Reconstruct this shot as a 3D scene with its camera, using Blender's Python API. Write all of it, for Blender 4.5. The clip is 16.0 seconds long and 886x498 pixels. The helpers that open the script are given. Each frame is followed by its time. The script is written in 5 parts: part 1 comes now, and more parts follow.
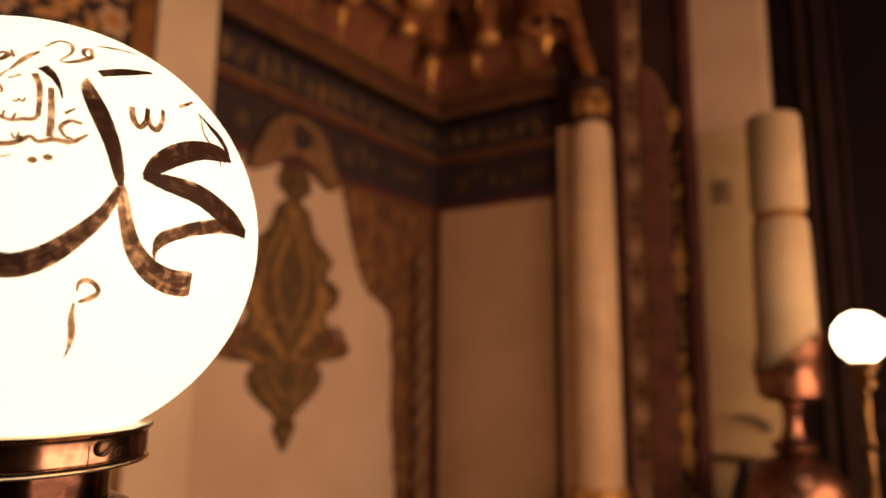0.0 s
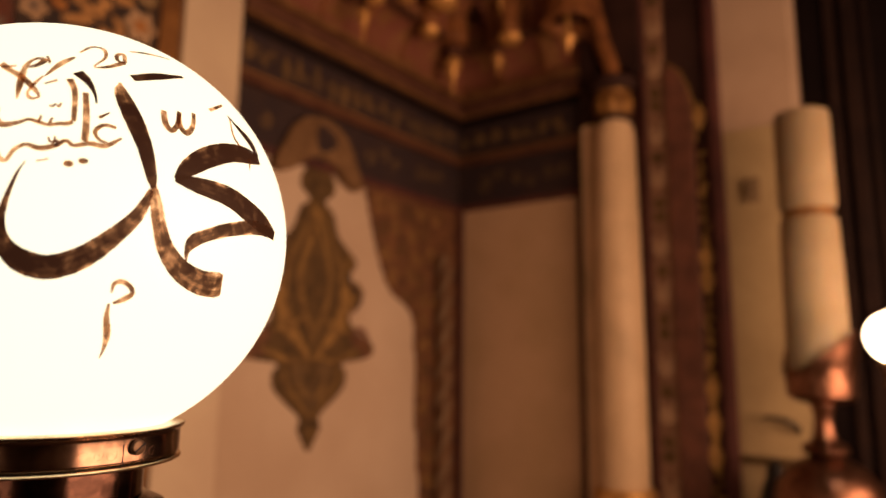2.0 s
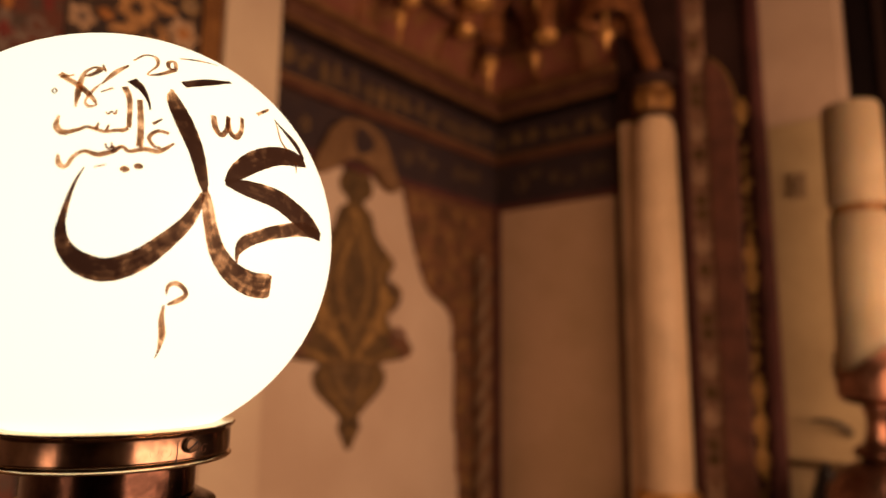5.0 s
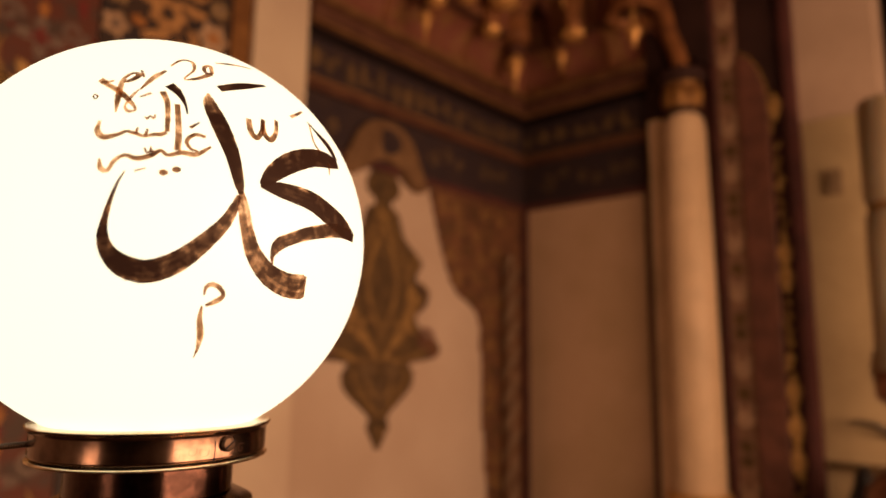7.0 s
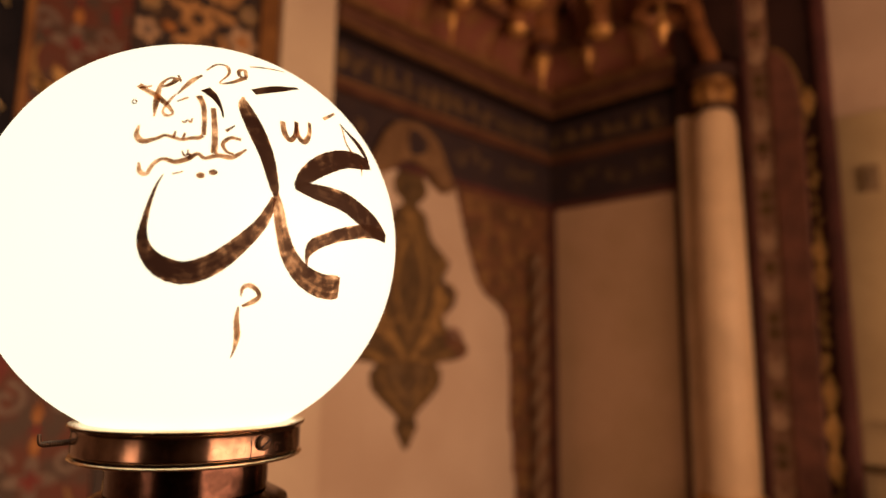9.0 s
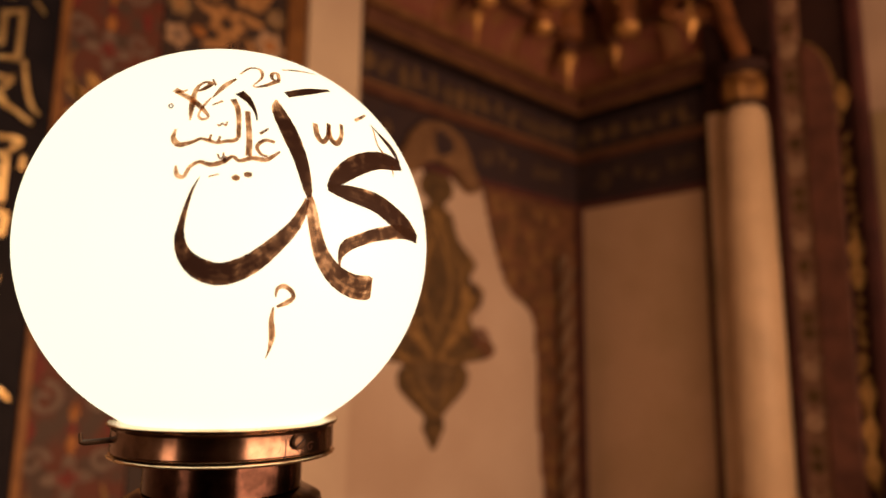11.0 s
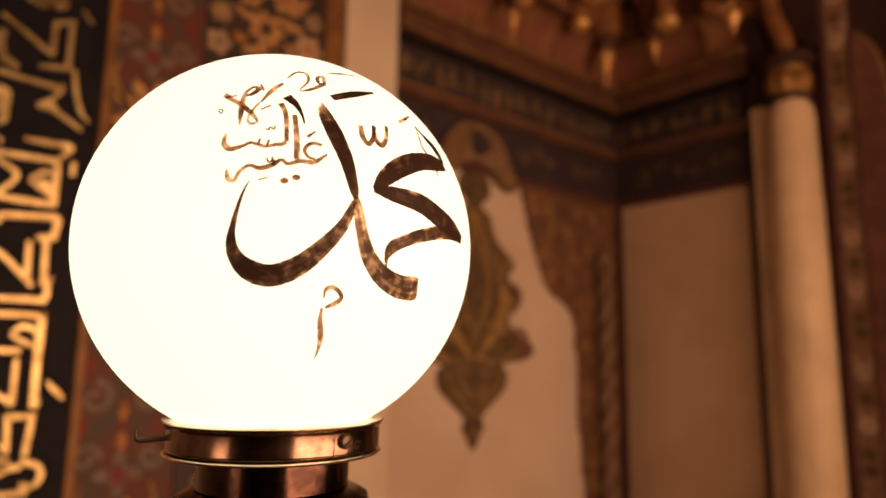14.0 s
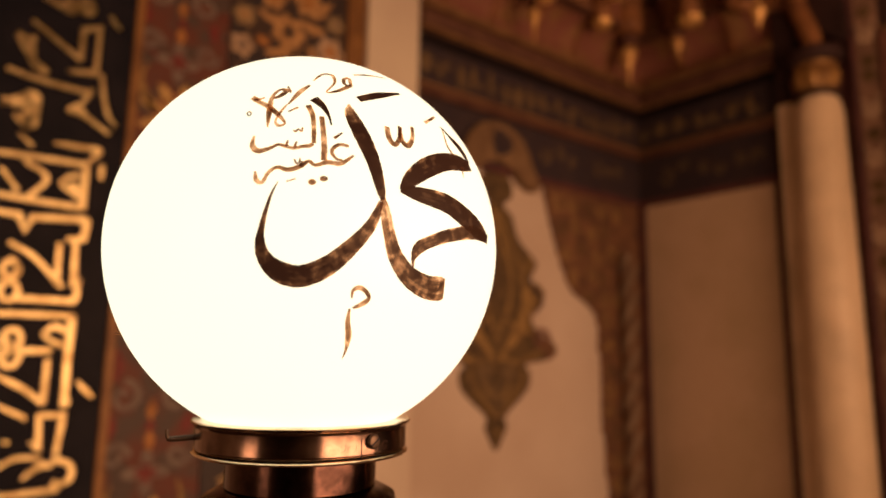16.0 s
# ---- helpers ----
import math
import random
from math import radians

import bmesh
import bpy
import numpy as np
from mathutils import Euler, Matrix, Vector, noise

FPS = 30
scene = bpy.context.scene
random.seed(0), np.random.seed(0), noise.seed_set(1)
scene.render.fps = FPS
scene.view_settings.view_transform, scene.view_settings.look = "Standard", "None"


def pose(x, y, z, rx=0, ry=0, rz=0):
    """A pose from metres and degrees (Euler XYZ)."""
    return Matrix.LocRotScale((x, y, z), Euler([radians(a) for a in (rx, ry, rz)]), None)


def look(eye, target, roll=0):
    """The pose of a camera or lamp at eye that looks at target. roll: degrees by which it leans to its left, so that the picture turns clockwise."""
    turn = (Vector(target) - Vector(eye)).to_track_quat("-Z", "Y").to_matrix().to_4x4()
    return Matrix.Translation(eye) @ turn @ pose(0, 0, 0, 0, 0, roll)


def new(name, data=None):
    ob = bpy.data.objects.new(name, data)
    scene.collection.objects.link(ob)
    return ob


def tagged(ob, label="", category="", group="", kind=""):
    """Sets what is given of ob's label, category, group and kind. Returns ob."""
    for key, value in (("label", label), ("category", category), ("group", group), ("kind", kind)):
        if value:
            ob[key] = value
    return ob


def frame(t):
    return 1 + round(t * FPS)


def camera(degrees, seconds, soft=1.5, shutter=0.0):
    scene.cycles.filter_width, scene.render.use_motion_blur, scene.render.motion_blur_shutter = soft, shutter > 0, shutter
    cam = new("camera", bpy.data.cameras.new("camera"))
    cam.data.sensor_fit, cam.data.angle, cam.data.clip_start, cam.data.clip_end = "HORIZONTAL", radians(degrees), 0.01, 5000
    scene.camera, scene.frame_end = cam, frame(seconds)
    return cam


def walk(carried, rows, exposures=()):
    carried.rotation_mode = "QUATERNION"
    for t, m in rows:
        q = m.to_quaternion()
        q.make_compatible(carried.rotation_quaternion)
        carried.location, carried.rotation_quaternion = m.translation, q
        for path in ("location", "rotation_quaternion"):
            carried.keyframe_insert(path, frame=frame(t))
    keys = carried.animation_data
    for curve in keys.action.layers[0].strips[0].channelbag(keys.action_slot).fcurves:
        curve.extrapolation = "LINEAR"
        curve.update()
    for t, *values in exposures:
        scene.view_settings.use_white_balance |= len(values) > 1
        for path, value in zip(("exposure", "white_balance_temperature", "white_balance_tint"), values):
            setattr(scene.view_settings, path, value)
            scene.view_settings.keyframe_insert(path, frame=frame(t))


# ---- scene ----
# Room axes: x runs along the north wall, y along the west wall, z up. The corner of the alcove is at (0, NY).
cam = camera(67.67, 16.0, soft=1.7)
TURN = [
    (0.0, 0.0), (0.5, 0.48), (1.0, 0.98), (1.5, 1.47), (2.0, 1.97), (2.5, 2.48), (3.0, 3.01), (3.5, 3.56), (4.0, 4.09), (6.5, 6.95), (7.0, 7.54),
    (7.5, 8.13), (8.0, 8.72), (8.5, 9.3), (9.0, 9.87), (11.5, 12.72), (12.0, 13.29), (12.5, 13.83), (13.0, 14.37), (13.5, 14.89), (14.0, 15.39),
    (14.5, 15.87), (15.0, 16.35), (15.5, 16.83), (16.0, 17.28)]
HEAD, ARM, SIDE = 34.5, 0.081, 0.0022
EYE = (2.8, 0.0, 1.45)


def panned(turn):
    """The tripod turns about a point behind the lens."""
    a, b, u = radians(HEAD + turn), radians(HEAD), turn / 10
    x = EYE[0] + SIDE * (math.cos(a) - math.cos(b)) - ARM * (math.sin(a) - math.sin(b))
    y = EYE[1] + SIDE * (math.sin(a) - math.sin(b)) + ARM * (math.cos(a) - math.cos(b))
    return pose(x, y, EYE[2], 90 + 9.036 - 0.062 * u - 0.0056 * u * u, -0.6025 - 0.1216 * u, HEAD + turn)


walk(cam, [(t, panned(a)) for t, a in TURN], exposures=[(0.0, 0.0), (16.0, 0.0)])
cam.data.dof.use_dof = True
cam.data.dof.focus_distance = 0.362
cam.data.dof.aperture_fstop = 4.15

# ---- light: unseen stand-in lamps do most, opal globes and faint warm ambience little ----
world = bpy.data.worlds.new("hall_air")
scene.world = world
world.use_nodes = True
world.node_tree.nodes["Background"].inputs["Color"].default_value = (1.0, 0.5, 0.25, 1)
world.node_tree.nodes["Background"].inputs["Strength"].default_value = 0.02
LAMP = (1.0, 0.93, 0.69)
GLOBE_POWER = 1.25
FAR_GLOBE_POWER = 15.0
# one unseen area lamp, added to stand in for the hall's eastern lamps
hall = new("hall_stand_in", bpy.data.lights.new("hall_stand_in", "AREA"))
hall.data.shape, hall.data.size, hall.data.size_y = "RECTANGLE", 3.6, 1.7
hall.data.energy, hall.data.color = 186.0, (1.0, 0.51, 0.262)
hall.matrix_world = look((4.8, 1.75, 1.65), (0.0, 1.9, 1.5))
# unseen area lamp added as southern fill, standing in for lamps behind the camera
south = new("south_stand_in", bpy.data.lights.new("south_stand_in", "AREA"))
south.data.shape, south.data.size, south.data.size_y = "RECTANGLE", 0.7, 1.4
south.data.energy, south.data.color = 15.0, (1.0, 0.51, 0.262)
south.matrix_world = look((2.9, -2.9, 1.45), (1.5, 3.9, 1.4))

NY = 3.96      # north wall
TOP = 4.9      # ceiling


# ---- materials ----
def material(name, colour, rough=0.6, metal=0.0, second=None, scale=8.0, mix=(0.4, 0.65), bump=0.15, bump_scale=60.0, fine=0.12, spots=None, spec=0.3):
    """Two scales of variation: broad patches between two colours, and a fine grain."""
    m = bpy.data.materials.new(name)
    m.use_nodes = True
    n, l = m.node_tree.nodes, m.node_tree.links
    b = n["Principled BSDF"]
    b.inputs["Roughness"].default_value, b.inputs["Metallic"].default_value = rough, metal
    b.inputs["Specular IOR Level"].default_value = spec
    c = n.new("ShaderNodeTexCoord")
    big = n.new("ShaderNodeTexNoise")
    big.inputs["Scale"].default_value, big.inputs["Detail"].default_value = scale, 6
    l.new(c.outputs["Object"], big.inputs["Vector"])
    ramp = n.new("ShaderNodeValToRGB")
    ramp.color_ramp.elements[0].position, ramp.color_ramp.elements[1].position = mix
    second = second or [v * 0.8 for v in colour]
    ramp.color_ramp.elements[0].color, ramp.color_ramp.elements[1].color = (*colour, 1), (*second, 1)
    l.new(big.outputs["Fac"], ramp.inputs["Fac"])
    out = ramp.outputs["Color"]
    if spots:
        col, sc, lo, hi = spots
        v = n.new("ShaderNodeTexVoronoi")
        v.inputs["Scale"].default_value = sc
        l.new(c.outputs["Object"], v.inputs["Vector"])
        r2 = n.new("ShaderNodeMapRange")
        r2.inputs["From Min"].default_value, r2.inputs["From Max"].default_value = lo, hi
        r2.inputs["To Min"].default_value, r2.inputs["To Max"].default_value = 1, 0
        l.new(v.outputs["Distance"], r2.inputs["Value"])
        mx = n.new("ShaderNodeMix")
        mx.data_type = "RGBA"
        mx.inputs["B"].default_value = (*col, 1)
        l.new(r2.outputs["Result"], mx.inputs["Factor"])
        l.new(out, mx.inputs["A"])
        out = mx.outputs["Result"]
    grain = n.new("ShaderNodeTexNoise")
    grain.inputs["Scale"].default_value, grain.inputs["Detail"].default_value = bump_scale, 8
    l.new(c.outputs["Object"], grain.inputs["Vector"])
    hsv = n.new("ShaderNodeHueSaturation")
    r3 = n.new("ShaderNodeMapRange")
    r3.inputs["To Min"].default_value, r3.inputs["To Max"].default_value = 1 - fine, 1 + fine
    l.new(grain.outputs["Fac"], r3.inputs["Value"])
    l.new(r3.outputs["Result"], hsv.inputs["Value"])
    l.new(out, hsv.inputs["Color"])
    l.new(hsv.outputs["Color"], b.inputs["Base Color"])
    bp = n.new("ShaderNodeBump")
    bp.inputs["Strength"].default_value, bp.inputs["Distance"].default_value = bump, 0.004
    l.new(grain.outputs["Fac"], bp.inputs["Height"])
    l.new(bp.outputs["Normal"], b.inputs["Normal"])
    return m


def opal(name, power, tint):
    """Lit opal glass."""
    m = bpy.data.materials.new(name)
    m.use_nodes = True
    b = m.node_tree.nodes["Principled BSDF"]
    b.inputs["Base Color"].default_value = (0.22, 0.21, 0.19, 1)
    b.inputs["Roughness"].default_value = 0.5
    b.inputs["Emission Color"].default_value = (*tint, 1)
    b.inputs["Emission Strength"].default_value = power
    return m


def thin_paint(name):
    """Brown brush paint on lit glass: dark where it lies thick, and letting lamplight through where it was dragged thin."""
    m = bpy.data.materials.new(name)
    m.use_nodes = True
    n, l = m.node_tree.nodes, m.node_tree.links
    b = n["Principled BSDF"]
    b.inputs["Base Color"].default_value = (0.022, 0.010, 0.006, 1)
    b.inputs["Specular IOR Level"].default_value = 0.1
    b.inputs["Roughness"].default_value = 0.5

    def math_node(op, first, second, third=0.0):
        k = n.new("ShaderNodeMath")
        k.operation = op
        for i, v in enumerate((first, second, third)):
            if isinstance(v, float):
                k.inputs[i].default_value = v
            else:
                l.new(v, k.inputs[i])
        return k.outputs[0]

    def layer(vector, stretch, scale, detail, twist):
        squeeze = n.new("ShaderNodeMapping")
        squeeze.inputs["Scale"].default_value = stretch
        l.new(vector, squeeze.inputs["Vector"])
        k = n.new("ShaderNodeTexNoise")
        k.inputs["Scale"].default_value, k.inputs["Detail"].default_value, k.inputs["Distortion"].default_value = scale, detail, twist
        l.new(squeeze.outputs["Vector"], k.inputs["Vector"])
        return k.outputs["Fac"]

    stroke = n.new("ShaderNodeUVMap")
    stroke.uv_map = "UVMap"
    worn = n.new("ShaderNodeUVMap")
    worn.uv_map = "Thin"
    cross, thin = n.new("ShaderNodeSeparateXYZ"), n.new("ShaderNodeSeparateXYZ")
    l.new(stroke.outputs["UV"], cross.inputs["Vector"])
    l.new(worn.outputs["UV"], thin.inputs["Vector"])
    where = n.new("ShaderNodeTexCoord")
    blots = layer(where.outputs["Object"], (1.0, 1.0, 1.0), 150.0, 4, 0.3)
    rubbed = layer(where.outputs["Object"], (1.0, 1.0, 1.0), 105.0, 3, 0.4)
    hairs = layer(stroke.outputs["UV"], (0.14, 3.4, 1.0), 2.2, 4, 0.25)
    total = math_node("MULTIPLY_ADD", blots, 1.7, -0.85)
    total = math_node("ADD", total, math_node("MULTIPLY_ADD", hairs, 0.62, -0.31))
    total = math_node("ADD", total, thin.outputs["X"])
    # the edges of a stroke are rubbed thin here and there
    edge = math_node("POWER", math_node("ABSOLUTE", math_node("MULTIPLY_ADD", cross.outputs["Y"], 2.0, -1.0), 0.0), 4.0)
    total = math_node("ADD", total, math_node("MULTIPLY", edge, math_node("MAXIMUM", math_node("MULTIPLY_ADD", rubbed, 5.0, -2.5), 0.08)))
    r = n.new("ShaderNodeValToRGB")
    e = r.color_ramp.elements
    e[0].position, e[1].position = 0.12, 1.0
    e[0].color, e[1].color = (0.006, 0.0036, 0.0034, 1), (0.74, 0.45, 0.27, 1)
    for at, colour in ((0.42, (0.060, 0.0260, 0.0140)), (0.72, (0.30, 0.142, 0.072))):
        k = e.new(at)
        k.color = (*colour, 1)
    l.new(total, r.inputs["Fac"])
    t = n.new("ShaderNodeBsdfTransparent")
    l.new(r.outputs["Color"], t.inputs["Color"])
    add = n.new("ShaderNodeAddShader")
    l.new(b.outputs["BSDF"], add.inputs[0])
    l.new(t.outputs["BSDF"], add.inputs[1])
    l.new(add.outputs["Shader"], n["Material Output"].inputs["Surface"])
    return m


PLASTER = material("aged_plaster", (0.63, 0.555, 0.45), 0.85, second=(0.55, 0.465, 0.385), scale=1.6, bump=0.25, bump_scale=35, fine=0.06)
PINKPLASTER = material("pinkish_plaster", (0.55, 0.462, 0.392), 0.85, second=(0.487, 0.392, 0.322), scale=1.6, bump=0.25, bump_scale=35, fine=0.06)
# darker copy of the pink plaster: the north wall's dimness put into colour
DIMPLASTER = material("dimmed_north_plaster", (0.50, 0.40, 0.33), 0.85, second=(0.435, 0.34, 0.275), scale=1.8, bump=0.25, bump_scale=35, fine=0.07)
DADO = material("olive_plaster", (0.45, 0.375, 0.235), 0.8, second=(0.38, 0.31, 0.19), scale=2.5, bump=0.2, bump_scale=30, fine=0.08)
OCHRE = material("brown_plaster_panel", (0.505, 0.37, 0.262), 0.8, second=(0.44, 0.325, 0.212), scale=1.8, bump=0.2, bump_scale=30, fine=0.08)
MARBLE = material("cream_marble", (0.72, 0.56, 0.39), 0.42, second=(0.56, 0.435, 0.295), scale=3, bump=0.05, fine=0.05)
WAX = material("ivory_wax", (0.40, 0.335, 0.238), 0.6, second=(0.335, 0.278, 0.194), scale=4, bump=0.06, fine=0.04, spec=0.15)
for key, value in (("Subsurface Weight", 0.6), ("Subsurface Scale", 0.05), ("Subsurface Radius", (1.0, 0.6, 0.3))):
    WAX.node_tree.nodes["Principled BSDF"].inputs[key].default_value = value
BLACK = material("black_lacquer", (0.010, 0.0105, 0.017), 0.55, second=(0.016, 0.015, 0.022), scale=6, bump=0.1, fine=0.2, spec=0.08)
GOLD = material("worn_gold_leaf", (0.745, 0.60, 0.305), 0.31, 0.95, second=(0.44, 0.325, 0.145), scale=22, mix=(0.42, 0.68), bump=0.8, bump_scale=90, fine=0.3)
OLDGOLD = material("old_gold_paint", (0.29, 0.182, 0.066), 0.6, 0.05, second=(0.15, 0.092, 0.040), scale=18, bump=0.5, bump_scale=70, fine=0.25)
OLIVEGOLD = material("olive_gold_paint", (0.112, 0.072, 0.032), 0.65, 0.0, second=(0.056, 0.036, 0.019), scale=22, bump=0.4, bump_scale=70, fine=0.25)
CUPBROWN = material("brown_gilt_cup", (0.24, 0.105, 0.040), 0.55, 0.1, second=(0.14, 0.058, 0.026), scale=9, bump=0.3, fine=0.2)
CAPGOLD = material("brownish_gilding", (0.285, 0.155, 0.048), 0.5, 0.15, second=(0.15, 0.072, 0.028), scale=14, bump=0.4, fine=0.25)
TRIM = material("bronze_brown_trim", (0.26, 0.13, 0.045), 0.5, 0.1, second=(0.17, 0.08, 0.03), scale=9, bump=0.3, fine=0.2)
# Crown, dark woods, frieze and vault carry extra blue as painted lens haze
CROWN = material("brown_gilt_moulding", (0.113, 0.056, 0.038), 0.6, 0.0, second=(0.078, 0.036, 0.028), scale=7, bump=0.3, fine=0.2, spec=0.12)
GILTLINE = material("dull_gilt_line", (0.205, 0.112, 0.052), 0.55, 0.1, second=(0.130, 0.066, 0.034), scale=9, bump=0.3, fine=0.2, spec=0.2)
REDPAINT = material("crimson_paint", (0.175, 0.028, 0.026), 0.6, second=(0.110, 0.020, 0.020), scale=18, bump=0.2, fine=0.2)
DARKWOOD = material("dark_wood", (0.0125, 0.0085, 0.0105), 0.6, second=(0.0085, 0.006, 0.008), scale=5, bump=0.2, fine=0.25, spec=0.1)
FRIEZE = material("hazed_dark_frieze", (0.034, 0.026, 0.034), 0.65, second=(0.044, 0.031, 0.034), scale=12, bump=0.3, fine=0.25, spec=0.15)
DOORWOOD = material("blackish_wood_moulding", (0.022, 0.0130, 0.0125), 0.65, second=(0.014, 0.0085, 0.0095), scale=6, bump=0.25, fine=0.2, spec=0.1)
NEARBLACK = material("near_black_board", (0.0090, 0.0062, 0.0074), 0.7, second=(0.0068, 0.0048, 0.0060), scale=5, bump=0.2, fine=0.25, spec=0.06)
UMBER = material("dark_umber_wood", (0.042, 0.023, 0.023), 0.6, second=(0.028, 0.016, 0.0165), scale=6, bump=0.25, fine=0.25, spec=0.12)
REDWOOD = material("dark_red_wood", (0.090, 0.033, 0.034), 0.6, second=(0.060, 0.023, 0.026), scale=6, bump=0.25, fine=0.2)
DIMGOLD = material("darkened_gilding", (0.150, 0.098, 0.048), 0.6, 0.0, second=(0.066, 0.044, 0.026), scale=20, bump=0.4, fine=0.25)
VAULT = material("red_brown_vault", (0.185, 0.072, 0.052), 0.75, second=(0.205, 0.108, 0.048), scale=9, mix=(0.47, 0.63), bump=0.4, bump_scale=40, fine=0.3, spec=0.2)
FRAMEWOOD = material("brown_carved_wood", (0.160, 0.070, 0.053), 0.6, second=(0.095, 0.043, 0.036), scale=9, bump=0.5, bump_scale=45, fine=0.3)
CHANDGOLD = material("bright_gilding", (0.66, 0.40, 0.15), 0.42, 0.4, second=(0.42, 0.23, 0.080), scale=20, bump=0.3, fine=0.2)
GILTLEAF = material("dulled_gilt_leaf", (0.52, 0.335, 0.125), 0.5, 0.2, second=(0.27, 0.165, 0.062), scale=26, bump=0.4, fine=0.25)
REDPANEL = material("red_lacquer_panel", (0.115, 0.038, 0.027), 0.6, second=(0.072, 0.050, 0.044), scale=9, mix=(0.42, 0.58), bump=0.3, fine=0.25, spots=((0.14, 0.018, 0.013), 11, 0.10, 0.18))
BLUEPANEL = material("dark_blue_panel", (0.030, 0.024, 0.028), 0.55, second=(0.050, 0.032, 0.026), scale=9, bump=0.3, fine=0.25)
GREY = material("grey_blue_paint", (0.185, 0.145, 0.125), 0.6, second=(0.135, 0.100, 0.088), scale=20, bump=0.2, fine=0.2)
CREAM = material("cream_paint", (0.45, 0.325, 0.220), 0.6, second=(0.31, 0.21, 0.132), scale=20, bump=0.2, fine=0.2)
OCHREPAINT = material("ochre_flower_paint", (0.47, 0.272, 0.115), 0.6, second=(0.30, 0.165, 0.070), scale=24, bump=0.3, fine=0.25)
CREAMTAN = material("yellow_tan_paint", (0.32, 0.225, 0.118), 0.7, second=(0.21, 0.142, 0.072), scale=18, bump=0.3, fine=0.2)
CREST = material("tan_plaster", (0.185, 0.114, 0.061), 0.75, second=(0.118, 0.069, 0.037), scale=10, bump=0.3, fine=0.15)
ORANGE = material("ochre_orange_paint", (0.40, 0.18, 0.055), 0.6, second=(0.24, 0.10, 0.03), scale=22, bump=0.2, fine=0.2)
SPANDREL = material("brown_arabesque_ground", (0.17, 0.085, 0.044), 0.6, second=(0.085, 0.042, 0.028), scale=13, mix=(0.38, 0.62), bump=0.5, bump_scale=40, fine=0.3)
PEARL = material("pearl_inlay", (0.46, 0.33, 0.230), 0.45, second=(0.30, 0.21, 0.145), scale=25, bump=0.1, fine=0.15)
INLAY = material("brown_inlay_ground", (0.245, 0.145, 0.100), 0.6, second=(0.165, 0.097, 0.068), scale=11, bump=0.3, fine=0.25)
ROPE = material("worn_cream_paint", (0.215, 0.150, 0.100), 0.6, second=(0.145, 0.095, 0.062), scale=16, bump=0.3, fine=0.2)
COPPER = material("dark_copper", (0.27, 0.142, 0.100), 0.33, 0.95, second=(0.14, 0.068, 0.048), scale=22, bump=0.03, bump_scale=120, fine=0.3)
ENGRAVED = material("engraved_copper", (0.270, 0.185, 0.150), 0.18, 1.0, second=(0.140, 0.093, 0.077), scale=38, mix=(0.43, 0.58), bump=0.025, bump_scale=160, fine=0.4)
AGED = material("aged_copper", (0.098, 0.056, 0.047), 0.18, 1.0, second=(0.040, 0.023, 0.020), scale=42, mix=(0.43, 0.57), bump=0.04, bump_scale=160, fine=0.45)
BRASS = material("pale_copper_edge", (0.97, 0.80, 0.54), 0.22, 1.0, second=(0.78, 0.56, 0.34), scale=40, bump=0.15, fine=0.1)
OLDBRASS = material("old_brass", (0.20, 0.13, 0.062), 0.34, 0.95, second=(0.10, 0.064, 0.030), scale=30, bump=0.3, fine=0.2)
STEEL = material("screw_metal", (0.12, 0.085, 0.065), 0.5, 1.0, scale=60, bump=0.2)
CARPET = material("brown_carpet", (0.11, 0.075, 0.055), 0.95, second=(0.07, 0.045, 0.035), scale=6, bump=0.6, bump_scale=200)
OPAL = opal("lit_opal_glass", GLOBE_POWER, LAMP)
OPAL_FAR = opal("lit_opal_glass_far", FAR_GLOBE_POWER, (1.0, 0.67, 0.39))
PAINT = thin_paint("brown_glass_paint")


# ---- shaping helpers ----
def part(name, bm, mat, parent=None, label="", smooth=False):
    me = bpy.data.meshes.new(name)
    bmesh.ops.recalc_face_normals(bm, faces=bm.faces)
    bm.to_mesh(me)
    bm.free()
    me.materials.append(mat)
    if smooth:
        me.polygons.foreach_set("use_smooth", [True] * len(me.polygons))
        me.set_sharp_from_angle(angle=radians(40))
    ob = new(name, me)
    if parent:
        ob.parent = parent
        ob.matrix_parent_inverse = parent.matrix_world.inverted() if parent.parent is None else (parent.parent.matrix_basis @ parent.matrix_parent_inverse @ parent.matrix_basis).inverted()
    if label:
        ob["label"] = label
    return ob


def thing(name, at, label, category, group=""):
    ob = new(name)
    ob.empty_display_size = 0.05
    ob.location = at
    ob.matrix_world = Matrix.Translation(at)
    return tagged(ob, label, category, group)


def box(bm, lo, hi, bevel=0.0):
    lo, hi = Vector(lo), Vector(hi)
    made = bmesh.ops.create_cube(bm, size=1, matrix=Matrix.Translation((lo + hi) / 2) @ Matrix.Diagonal((*(hi - lo), 1)))
    if bevel:
        edges = {e for v in made["verts"] for e in v.link_edges}
        bmesh.ops.bevel(bm, geom=list(edges), offset=bevel, segments=2, affect="EDGES", profile=0.6)
    return bm


def boxed(lo, hi, bevel=0.0):
    return box(bmesh.new(), lo, hi, bevel)


